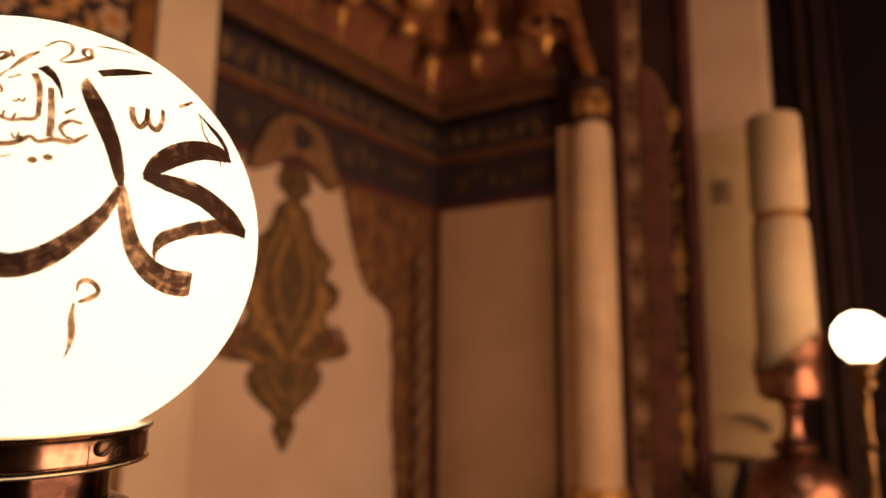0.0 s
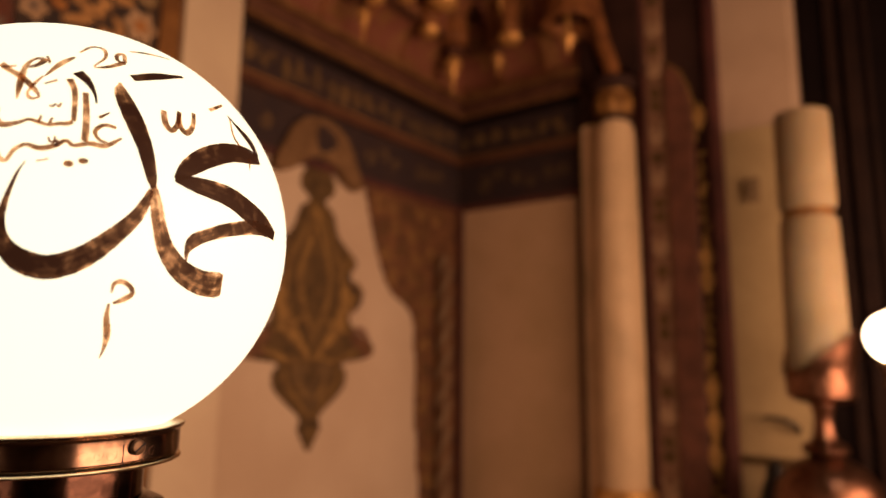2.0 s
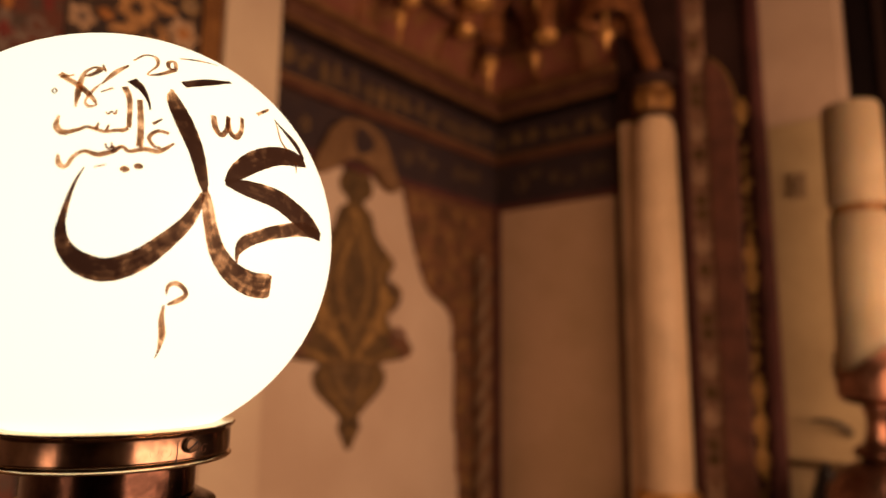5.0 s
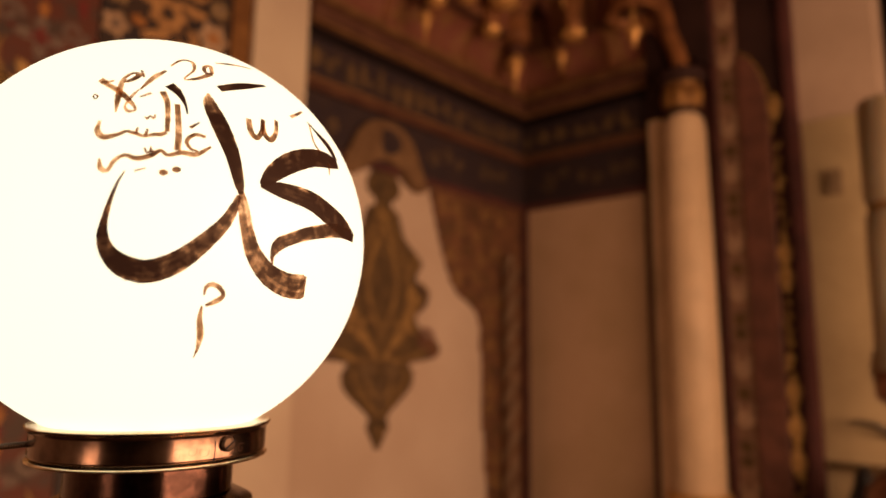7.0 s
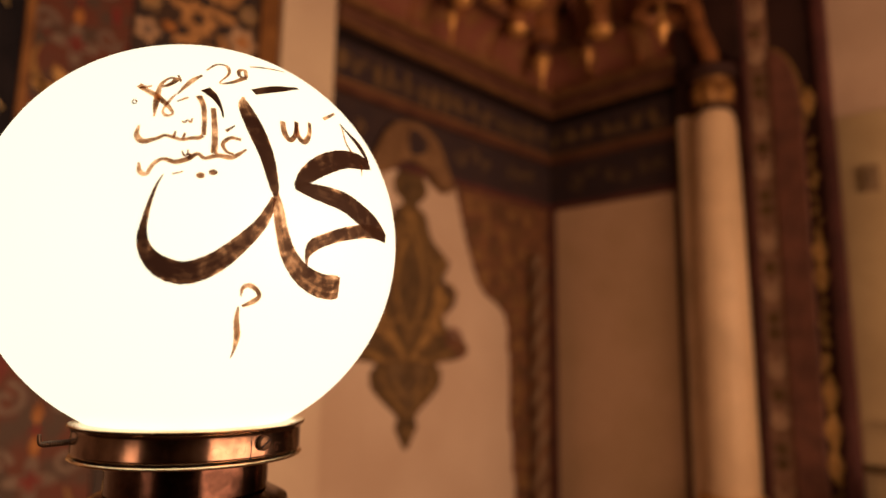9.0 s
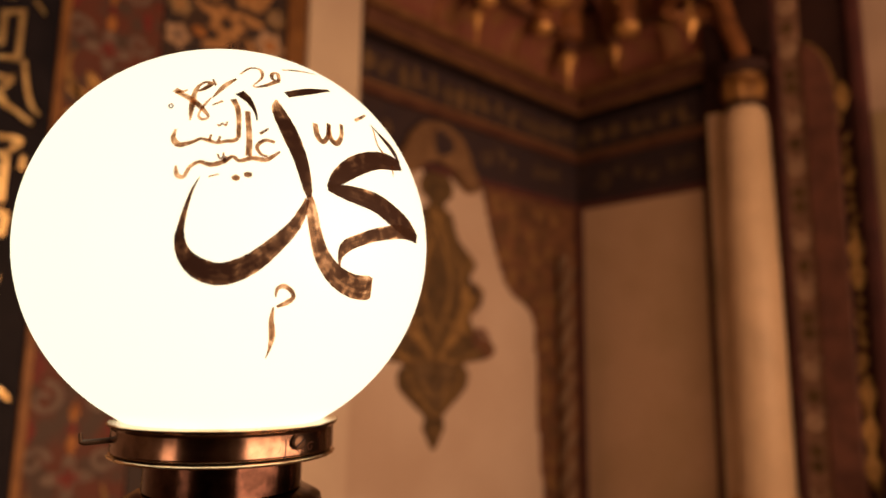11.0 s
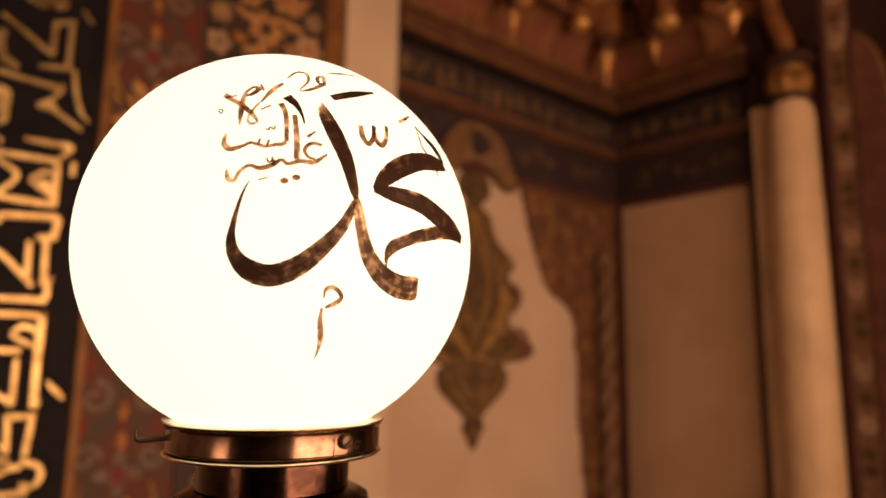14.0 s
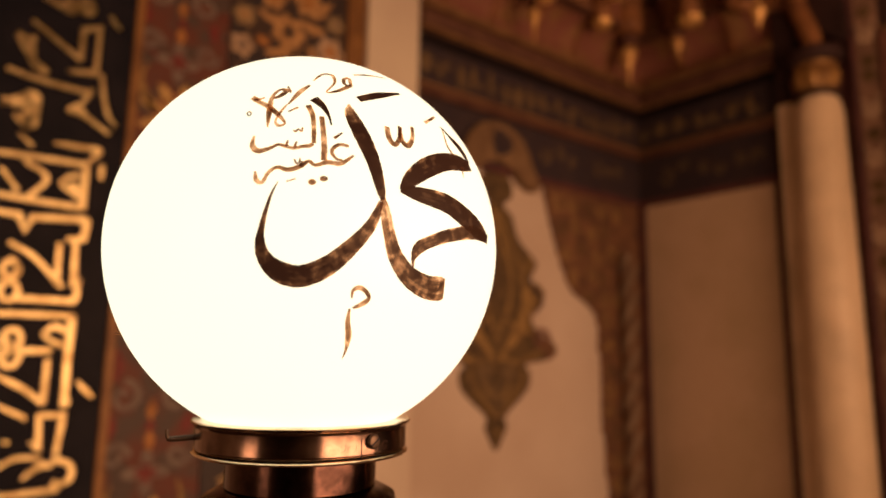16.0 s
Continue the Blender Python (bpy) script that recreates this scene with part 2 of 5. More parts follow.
def lathe(bm, at, profile, seg=48, wave=None):
    """Turned shape about an upright axis; wave(angle, i) changes the radius."""
    rings = []
    for i, (r, z) in enumerate(profile):
        ring = []
        for k in range(seg):
            a = 2 * math.pi * k / seg
            f = wave(a, i) if wave else 1
            ring.append(bm.verts.new((at[0] + r * f * math.cos(a), at[1] + r * f * math.sin(a), at[2] + z)))
        rings.append(ring)
    for p, q in zip(rings, rings[1:]):
        for k in range(seg):
            bm.faces.new((p[k], p[(k + 1) % seg], q[(k + 1) % seg], q[k]))
    bm.faces.new(rings[0])
    bm.faces.new(rings[-1])
    return bm


def smooth_line(points, steps):
    """Catmull-Rom through points of any dimension."""
    p = [np.array(q, float) for q in points]
    p = [2 * p[0] - p[1]] + p + [2 * p[-1] - p[-2]]
    out = []
    for a, b, c, d in zip(p, p[1:], p[2:], p[3:]):
        for k in range(steps):
            t = k / steps
            out.append(0.5 * (2 * b + (c - a) * t + (2 * a - 5 * b + 4 * c - d) * t * t + (3 * b - a - 3 * c + d) * t ** 3))
    return out + [p[-2]]


def tube(bm, line, first, last, seg=10):
    """A round rod along a line of points, tapering from the first radius to the last."""
    pts, rows = [Vector(q) for q in line], []
    for i, q in enumerate(pts):
        d = (pts[min(i + 1, len(pts) - 1)] - pts[max(i - 1, 0)]).normalized()
        u = d.orthogonal().normalized() if i == 0 else (u - d * u.dot(d)).normalized()
        v, w = d.cross(u), first + (last - first) * i / (len(pts) - 1)
        rows.append([bm.verts.new(q + (u * math.cos(a) + v * math.sin(a)) * w) for a in [2 * math.pi * k / seg for k in range(seg)]])
    for p, q in zip(rows, rows[1:]):
        for k in range(seg):
            bm.faces.new((p[k], p[(k + 1) % seg], q[(k + 1) % seg], q[k]))
    bm.faces.new(rows[0]), bm.faces.new(rows[-1])
    return bm


def west(s, z, off=0.0):
    return Vector((off, s, z))


def north(s, z, off=0.0):
    return Vector((s, NY - off, z))


def plate(bm, outline, place, low, high, edge=0.0):
    """A flat shape of a given outline raised on a wall, with its front edge bevelled inwards."""
    pts = [np.array(q, float) for q in outline]
    m = len(pts)
    turn = 1 if sum(pts[k][0] * pts[(k + 1) % m][1] - pts[(k + 1) % m][0] * pts[k][1] for k in range(m)) > 0 else -1
    inner = []
    for k in range(m):
        d = pts[(k + 1) % m] - pts[k - 1]
        d = d / (np.linalg.norm(d) + 1e-9)
        inner.append(pts[k] + np.array((-d[1], d[0])) * turn * edge * 0.6)
    back = [bm.verts.new(place(q[0], q[1], low)) for q in pts]
    mid = [bm.verts.new(place(q[0], q[1], high - edge * 0.5)) for q in pts]
    front = [bm.verts.new(place(q[0], q[1], high)) for q in inner]
    for p, q in ((back, mid), (mid, front)):
        for k in range(m):
            bm.faces.new((p[k], p[(k + 1) % m], q[(k + 1) % m], q[k]))
    f = bm.faces.new(front)
    f.normal_update()
    bmesh.ops.triangulate(bm, faces=[f], ngon_method="EAR_CLIP")
    return bm


def band(bm, points, place, low, high, steps=0):
    """A stroke of varying width (points: s, z, width) raised on a wall."""
    pts = smooth_line(points, steps) if steps else [np.array(q, float) for q in points]
    left, right = [], []
    for i, q in enumerate(pts):
        a, b = pts[max(i - 1, 0)][:2], pts[min(i + 1, len(pts) - 1)][:2]
        d0 = q[:2] - a if i else b - q[:2]
        d1 = b - q[:2] if i < len(pts) - 1 else d0
        d0, d1 = d0 / (np.linalg.norm(d0) + 1e-9), d1 / (np.linalg.norm(d1) + 1e-9)
        t = d0 + d1
        t = t / (np.linalg.norm(t) + 1e-9)
        nrm = np.array((-t[1], t[0]))
        k = q[2] / 2 / max(abs(nrm @ np.array((-d1[1], d1[0]))), 0.6)
        left.append(q[:2] + nrm * k)
        right.append(q[:2] - nrm * k)
    rows = []
    for a, b in zip(left, right):
        a2, b2 = a + (b - a) * 0.12, b + (a - b) * 0.12
        rows.append([bm.verts.new(place(*a, low)), bm.verts.new(place(*a, (low + 2 * high) / 3)), bm.verts.new(place(*a2, high)),
                     bm.verts.new(place(*b2, high)), bm.verts.new(place(*b, (low + 2 * high) / 3)), bm.verts.new(place(*b, low))])
    for p, q in zip(rows, rows[1:]):
        for k in range(5):
            bm.faces.new((p[k], p[k + 1], q[k + 1], q[k]))
    bm.faces.new(rows[0])
    bm.faces.new(rows[-1])
    return bm


def mirrored(half):
    """A closed outline from (half width, height) pairs about s = 0."""
    return [(w, z) for w, z in half] + [(-w, z) for w, z in reversed(half) if w > 1e-4]


def almond(s, z, a, b, n=10):
    right = [(s + a * math.sin(math.pi * k / n) ** 1.3, z - b + 2 * b * k / n) for k in range(n + 1)]
    return right + [(2 * s - x, y) for x, y in reversed(right[1:-1])]


def flower(s, z, r, petals=6, depth=0.28, n=36):
    return [(s + r * (1 - depth + depth * math.cos(petals * 2 * math.pi * k / n)) * math.cos(2 * math.pi * k / n),
             z + r * (1 - depth + depth * math.cos(petals * 2 * math.pi * k / n)) * math.sin(2 * math.pi * k / n)) for k in range(n)]


def scroll(s, z, r, turns=1.3, sense=1, width=0.02, start=0.0):
    out = []
    for k in range(14):
        f = k / 13
        a = start + sense * 2 * math.pi * turns * f
        out.append((s + r * (1 - 0.8 * f) * math.cos(a), z + r * (1 - 0.8 * f) * math.sin(a), width * (1 - 0.4 * f)))
    return out


def structure(name, bm, mat, label=""):
    return tagged(part(name, bm, mat), label, kind="structure")


# ---- the room: floor, ceiling, south and east walls are unseen, added for bounce ----
# floor brown is guessed, kept dull so the copper reflects less red
structure("floor", boxed((-0.5, -4.5, -0.2), (7.0, 6.0, 0.0)), CARPET, "unseen hall floor in a guessed dark brown carpet")
structure("ceiling", boxed((-0.5, -4.5, TOP), (7.0, 6.0, TOP + 0.2)), DARKWOOD, "unseen dark ceiling added to close the hall")
wall_west = structure("wall_west", boxed((-0.3, -4.5, 0.0), (0.0, NY, TOP)), PINKPLASTER, "aged pinkish cream plaster wall behind the painted panels")
structure("wall_south", boxed((0.0, -4.5, 0.0), (7.0, -4.3, TOP)), PLASTER, "unseen plain cream wall added to close the hall")
structure("wall_east", boxed((6.8, -4.3, 0.0), (7.0, 6.0, TOP)), PLASTER, "unseen plain cream wall added to close the hall")
wall_north = structure("wall_north", boxed((-0.3, NY, 0.0), (2.27, NY + 0.3, TOP)), DIMPLASTER, "aged pinkish plaster wall beside the carved frame, dimness put into its colour")
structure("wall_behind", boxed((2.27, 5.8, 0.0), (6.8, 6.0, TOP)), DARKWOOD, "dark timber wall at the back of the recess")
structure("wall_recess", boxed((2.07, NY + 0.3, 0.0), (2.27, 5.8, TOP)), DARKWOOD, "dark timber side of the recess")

# pale pilaster between the panels and the alcove
structure("trim", boxed((0.0, 1.615, 0.0), (0.06, 1.935, TOP), 0.006), PLASTER, "cream plaster pilaster strip beside the alcove")
# olive lower part of the north wall
structure("wainscot", boxed((1.895, NY - 0.012, 0.0), (2.27, NY, 2.745), 0.003), DADO, "olive painted lower wall behind the candle")


# ---- black panel with gilt lettering ----
def lettered_panel():
    top = thing("lettered_panel", (0, 0.3, 0.0), "tall black lacquered panel with raised gilt angular lettering", "wall panel")
    part("board", boxed((0.002, 0.075, 0.1), (0.024, 0.54, TOP - 0.2), 0.003), BLACK, top)
    part("frame_strip", boxed((0.002, 0.04, 0.1), (0.034, 0.073, TOP - 0.2), 0.004), REDWOOD, top, "narrow dark red edge strip")

    def letter(curved, *points):
        part("letter_stroke", band(bmesh.new(), [(y, z, w * 0.77) for y, z, w in points], west, 0.022, 0.030, 5 if curved else 0), GOLD, top, "worn gilt letter stroke")

    letter(True, (0.218, 2.756, 0.029), (0.307, 2.732, 0.029), (0.398, 2.765, 0.027))
    letter(True, (0.192, 2.649, 0.019), (0.284, 2.591, 0.025), (0.365, 2.538, 0.024))
    letter(False, (0.362, 2.547, 0.025), (0.361, 2.667, 0.027), (0.417, 2.690, 0.027), (0.417, 2.503, 0.024))
    letter(False, (0.321, 2.485, 0.016), (0.421, 2.504, 0.031))
    letter(True, (0.437, 2.504, 0.020), (0.451, 2.426, 0.022), (0.474, 2.344, 0.020), (0.506, 2.308, 0.010))
    letter(True, (0.149, 2.575, 0.016), (0.206, 2.500, 0.026), (0.260, 2.463, 0.020))
    letter(False, (0.175, 2.565, 0.018), (0.211, 2.595, 0.008))
    letter(True, (0.131, 2.443, 0.024), (0.249, 2.426, 0.026), (0.414, 2.417, 0.028))
    letter(True, (0.409, 2.436, 0.018), (0.388, 2.385, 0.018), (0.331, 2.334, 0.016))
    letter(True, (0.331, 2.332, 0.016), (0.393, 2.323, 0.024), (0.485, 2.271, 0.019))
    letter(True, (0.129, 2.310, 0.024), (0.199, 2.354, 0.030), (0.237, 2.324, 0.030), (0.226, 2.248, 0.020))
    letter(False, (0.189, 2.214, 0.010), (0.237, 2.173, 0.017))
    letter(True, (0.303, 2.200, 0.010), (0.381, 2.199, 0.027), (0.455, 2.197, 0.029), (0.424, 2.150, 0.021))
    letter(False, (0.469, 2.145, 0.025), (0.468, 2.091, 0.027))
    letter(True, (0.124, 2.131, 0.027), (0.276, 2.134, 0.027), (0.425, 2.135, 0.027))
    letter(True, (0.216, 2.114, 0.023), (0.294, 2.063, 0.023), (0.241, 1.984, 0.023))
    letter(False, (0.150, 2.076, 0.019), (0.208, 2.000, 0.023))
    letter(False, (0.417, 2.136, 0.029), (0.417, 1.964, 0.032))
    letter(True, (0.335, 2.053, 0.017), (0.376, 2.088, 0.021), (0.414, 2.082, 0.017))
    letter(False, (0.335, 2.048, 0.017), (0.406, 2.002, 0.021))
    letter(True, (0.139, 1.980, 0.030), (0.277, 1.973, 0.030), (0.425, 1.968, 0.030))
    letter(False, (0.146, 1.918, 0.030), (0.220, 1.915, 0.030), (0.242, 1.860, 0.020), (0.262, 1.912, 0.030), (0.440, 1.924, 0.032))
    letter(False, (0.438, 1.924, 0.032), (0.431, 1.850, 0.028), (0.376, 1.843, 0.026))
    letter(True, (0.199, 1.814, 0.020), (0.279, 1.768, 0.026), (0.377, 1.667, 0.026))
    letter(False, (0.355, 1.828, 0.024), (0.358, 1.678, 0.026))
    letter(False, (0.406, 1.834, 0.026), (0.412, 1.670, 0.026))
    letter(False, (0.413, 1.676, 0.024), (0.439, 1.697, 0.007))
    letter(True, (0.211, 1.761, 0.017), (0.237, 1.734, 0.017), (0.220, 1.704, 0.017))
    letter(False, (0.245, 1.618, 0.028), (0.426, 1.617, 0.029))
    letter(False, (0.425, 1.625, 0.029), (0.426, 1.677, 0.020))
    letter(False, (0.181, 1.563, 0.026), (0.427, 1.563, 0.026))
    letter(True, (0.419, 1.571, 0.037), (0.418, 1.456, 0.035), (0.420, 1.235, 0.033))
    letter(True, (0.329, 1.496, 0.013), (0.369, 1.524, 0.028), (0.402, 1.506, 0.026))
    letter(False, (0.329, 1.490, 0.013), (0.400, 1.454, 0.026))
    letter(False, (0.269, 1.436, 0.028), (0.366, 1.437, 0.028))
    letter(True, (0.202, 1.353, 0.024), (0.289, 1.305, 0.026), (0.359, 1.247, 0.026))
    letter(False, (0.355, 1.407, 0.024), (0.355, 1.249, 0.026))
    letter(False, (0.420, 1.235, 0.026), (0.442, 1.266, 0.007))
    letter(False, (0.212, 1.254, 0.022), (0.309, 1.201, 0.022))
    letter(False, (0.355, 1.087, 0.024), (0.347, 1.211, 0.026), (0.422, 1.209, 0.026), (0.410, 1.075, 0.027))
    letter(False, (0.326, 1.124, 0.009), (0.353, 1.091, 0.020))
    letter(True, (0.401, 1.059, 0.029), (0.456, 1.037, 0.029), (0.466, 0.997, 0.029), (0.444, 0.972, 0.027), (0.405, 0.978, 0.027))
    letter(True, (0.312, 0.997, 0.015), (0.365, 1.037, 0.029), (0.403, 1.037, 0.024))
    letter(True, (0.233, 1.038, 0.020), (0.291, 1.070, 0.020), (0.369, 1.061, 0.022))
    letter(True, (0.242, 0.949, 0.027), (0.333, 0.950, 0.027), (0.431, 0.954, 0.027))
    letter(True, (0.455, 1.330, 0.011), (0.483, 1.297, 0.026), (0.512, 1.268, 0.015))
    letter(False, (0.247, 1.129, 0.018), (0.264, 1.121, 0.020))
    letter(True, (0.448, 2.753, 0.011), (0.466, 2.731, 0.019), (0.487, 2.706, 0.010))
    # closed knots of the letters
    for y, z, size in ((0.217, 2.342, 0.024), (0.217, 2.270, 0.021), (0.367, 2.761, 0.022), (0.310, 2.745, 0.019), (0.213, 1.718, 0.024), (0.215, 1.642, 0.027), (0.241, 1.476, 0.026), (0.241, 1.414, 0.026), (0.215, 1.444, 0.022)):
        ring = [(y + size * math.cos(a), z + size * 1.25 * math.sin(a), 0.020) for a in [2 * math.pi * k / 18 for k in range(19)]]
        part("letter_stroke", band(bmesh.new(), ring, west, 0.022, 0.030), GOLD, top, "worn gilt letter stroke")
    letter(True, (0.154, 2.589, 0.018), (0.196, 2.554, 0.030), (0.209, 2.487, 0.030), (0.257, 2.457, 0.018))
    letter(False, (0.209, 2.581, 0.020), (0.189, 2.541, 0.020))
    letter(True, (0.122, 2.325, 0.030), (0.163, 2.321, 0.040), (0.198, 2.316, 0.020))
    letter(True, (0.167, 2.279, 0.018), (0.199, 2.251, 0.024), (0.223, 2.242, 0.012))
    letter(True, (0.361, 2.357, 0.030), (0.381, 2.339, 0.040), (0.395, 2.327, 0.020))
    letter(True, (0.367, 2.055, 0.028), (0.394, 2.034, 0.040), (0.408, 2.022, 0.020))


lettered_panel()


# ---- painted panels of the west wall ----
def painted_panel(name, label, y0, y1, ground, edge):
    top = thing(name, (0, (y0 + y1) / 2, 0.0), label, "wall panel")
    part("board", boxed((0.002, y0, 0.1), (0.018, y1, TOP - 0.2), 0.002), ground, top)
    for a, b in edge:
        part("edge_moulding", boxed((0.002, a, 0.1), (0.032, b, TOP - 0.2), 0.005), TRIM, top, "bronze-brown edge moulding")
    return top


def ornament(top, name, mat, bm, label=""):
    part(name, bm, mat, top, label)


red = painted_panel("red_painted_panel", "tall dark red panel painted with grey scrolls and orange leaves", 0.578, 0.925, REDPANEL, [(0.542, 0.576)])
for k in range(5):
    zc = 0.155 + 0.83 * k
    for dz in (0.0, 0.115):
        ornament(red, "orange_bud", ORANGE, plate(bmesh.new(), almond(0.725, zc + 0.115 + dz, 0.019, 0.046), west, 0.016, 0.021, 0.004))
        ornament(red, "red_heart", REDPAINT, plate(bmesh.new(), flower(0.725, zc + 0.17 + dz * 2, 0.026, 5), west, 0.016, 0.020, 0.003))
    ornament(red, "grey_rosette", GREY, plate(bmesh.new(), flower(0.722, zc - 0.005, 0.09, 4, 0.35), west, 0.016, 0.020, 0.004))
    ornament(red, "red_heart", REDPAINT, plate(bmesh.new(), flower(0.722, zc - 0.005, 0.042, 4), west, 0.020, 0.024, 0.003))
    ornament(red, "ochre_palmette", GILTLEAF, plate(bmesh.new(), flower(0.735, zc + 0.58, 0.162, 9, 0.22, 54), west, 0.016, 0.021, 0.004))
    ornament(red, "palmette_heart", REDPANEL, plate(bmesh.new(), flower(0.735, zc + 0.58, 0.045, 5, 0.3), west, 0.0205, 0.024, 0.003))
    for j in range(9):
        a = 2 * math.pi * (j + 0.5) / 9
        ornament(red, "petal_vein", REDPAINT, plate(bmesh.new(), flower(0.735 + 0.085 * math.cos(a), zc + 0.58 + 0.085 * math.sin(a), 0.015, 3, 0.2, 12), west, 0.0205, 0.023, 0.002))
    for side in (-1, 1):
        ornament(red, "red_corner_leaf", REDPAINT, plate(bmesh.new(), almond(0.722 + side * 0.135, zc + 0.40, 0.026, 0.07), west, 0.016, 0.020, 0.003))
        ornament(red, "ochre_leaf", OLDGOLD, band(bmesh.new(), [(0.722 + side * 0.06, zc + 0.58, 0.010), (0.722 + side * 0.105, zc + 0.63, 0.030), (0.722 + side * 0.14, zc + 0.71, 0.024), (0.722 + side * 0.12, zc + 0.79, 0.006)], west, 0.016, 0.021, 4))
        ornament(red, "grey_scroll", GREY, band(bmesh.new(), scroll(0.722 + side * 0.10, zc + 0.28, 0.062, 1.2, side, 0.026, math.pi / 2), west, 0.016, 0.020))
        ornament(red, "grey_scroll", GREY, band(bmesh.new(), scroll(0.722 + side * 0.115, zc + 0.06, 0.05, 1.2, -side, 0.024), west, 0.016, 0.020))
        ornament(red, "red_leaf", REDPAINT, plate(bmesh.new(), almond(0.722 + side * 0.14, zc + 0.17, 0.022, 0.05), west, 0.016, 0.020, 0.003))

blue = painted_panel("blue_painted_panel", "tall blackish blue panel painted with sprays of cream and ochre flowers", 0.93, 1.51, BLUEPANEL, [(1.512, 1.612)])
rng = random.Random(5)


def spray(zc):
    """One spray of flowers and leaves on the blue panel, about the height zc."""
    def bloom(y, z, r, mat, petals, heart, name):
        ornament(blue, name, mat, plate(bmesh.new(), flower(y, zc + z, r, petals, 0.15), west, 0.016, 0.022, 0.005))
        ornament(blue, "flower_heart", heart, plate(bmesh.new(), flower(y, zc + z, r * 0.42, 5, 0.2, 20), west, 0.0215, 0.025, 0.003))

    def leaf(*line):
        ornament(blue, "ochre_leaf", OCHREPAINT, band(bmesh.new(), [(y, zc + z, w) for y, z, w in line], west, 0.016, 0.021, 4))

    bloom(0.988, -0.115, 0.062, CREAM, 5, GREY, "cream_flower")
    bloom(0.990, 0.030, 0.058, CREAMTAN, 6, OCHREPAINT, "tan_flower")
    bloom(1.205, 0.015, 0.095, OCHREPAINT, 7, BLUEPANEL, "ochre_flower")
    bloom(1.425, -0.020, 0.085, CREAM, 6, ORANGE, "cream_flower")
    bloom(1.450, 0.130, 0.052, CREAMTAN, 5, GREY, "tan_flower")
    bloom(1.120, 0.165, 0.070, OCHREPAINT, 6, ORANGE, "ochre_flower")
    bloom(1.300, 0.200, 0.085, OCHREPAINT, 6, ORANGE, "ochre_flower")
    bloom(1.010, 0.210, 0.060, CREAM, 5, ORANGE, "cream_flower")
    bloom(1.290, -0.155, 0.075, OCHREPAINT, 6, CREAM, "ochre_flower")
    bloom(1.110, -0.230, 0.070, CREAM, 5, ORANGE, "cream_flower")
    ornament(blue, "orange_bud", ORANGE, plate(bmesh.new(), [(y, zc + z) for y, z in ((1.040, -0.060), (1.075, -0.035), (1.115, -0.060), (1.110, -0.085), (1.065, -0.090))], west, 0.016, 0.022, 0.004))
    leaf((1.045, 0.085, 0.010), (1.110, 0.055, 0.040), (1.160, 0.075, 0.010))
    leaf((1.090, -0.120, 0.012), (1.170, -0.095, 0.045), (1.230, -0.070, 0.014))
    leaf((1.265, 0.095, 0.012), (1.330, 0.065, 0.052), (1.390, 0.075, 0.014))
    leaf((1.300, -0.020, 0.010), (1.335, -0.065, 0.040), (1.345, -0.110, 0.010))
    leaf((1.360, 0.130, 0.010), (1.385, 0.190, 0.040), (1.430, 0.240, 0.010))
    leaf((1.180, -0.180, 0.010), (1.200, -0.250, 0.045), (1.170, -0.330, 0.010))
    leaf((1.370, -0.150, 0.010), (1.420, -0.210, 0.050), (1.400, -0.290, 0.010))
    leaf((0.970, -0.220, 0.010), (1.000, -0.300, 0.040), (0.970, -0.370, 0.010))
    # long curling stems down to the next spray
    leaf((1.220, -0.20, 0.018), (1.290, -0.36, 0.026), (1.200, -0.52, 0.022), (1.120, -0.66, 0.026), (1.200, -0.84, 0.018))
    for side in (-1, 1):
        ornament(blue, "ochre_scroll", OCHREPAINT, band(bmesh.new(), scroll(1.22 + side * 0.16, zc - 0.50, 0.085, 1.2, side, 0.026), west, 0.016, 0.021))
        bloom(1.22 + side * 0.17, -0.72, 0.060, CREAMTAN, 5, ORANGE, "tan_flower")


for k in range(4):
    spray(0.32 + 1.30 * k)


# ---- alcove: west face ----
AX = 2.55   # axis of the painted medallion


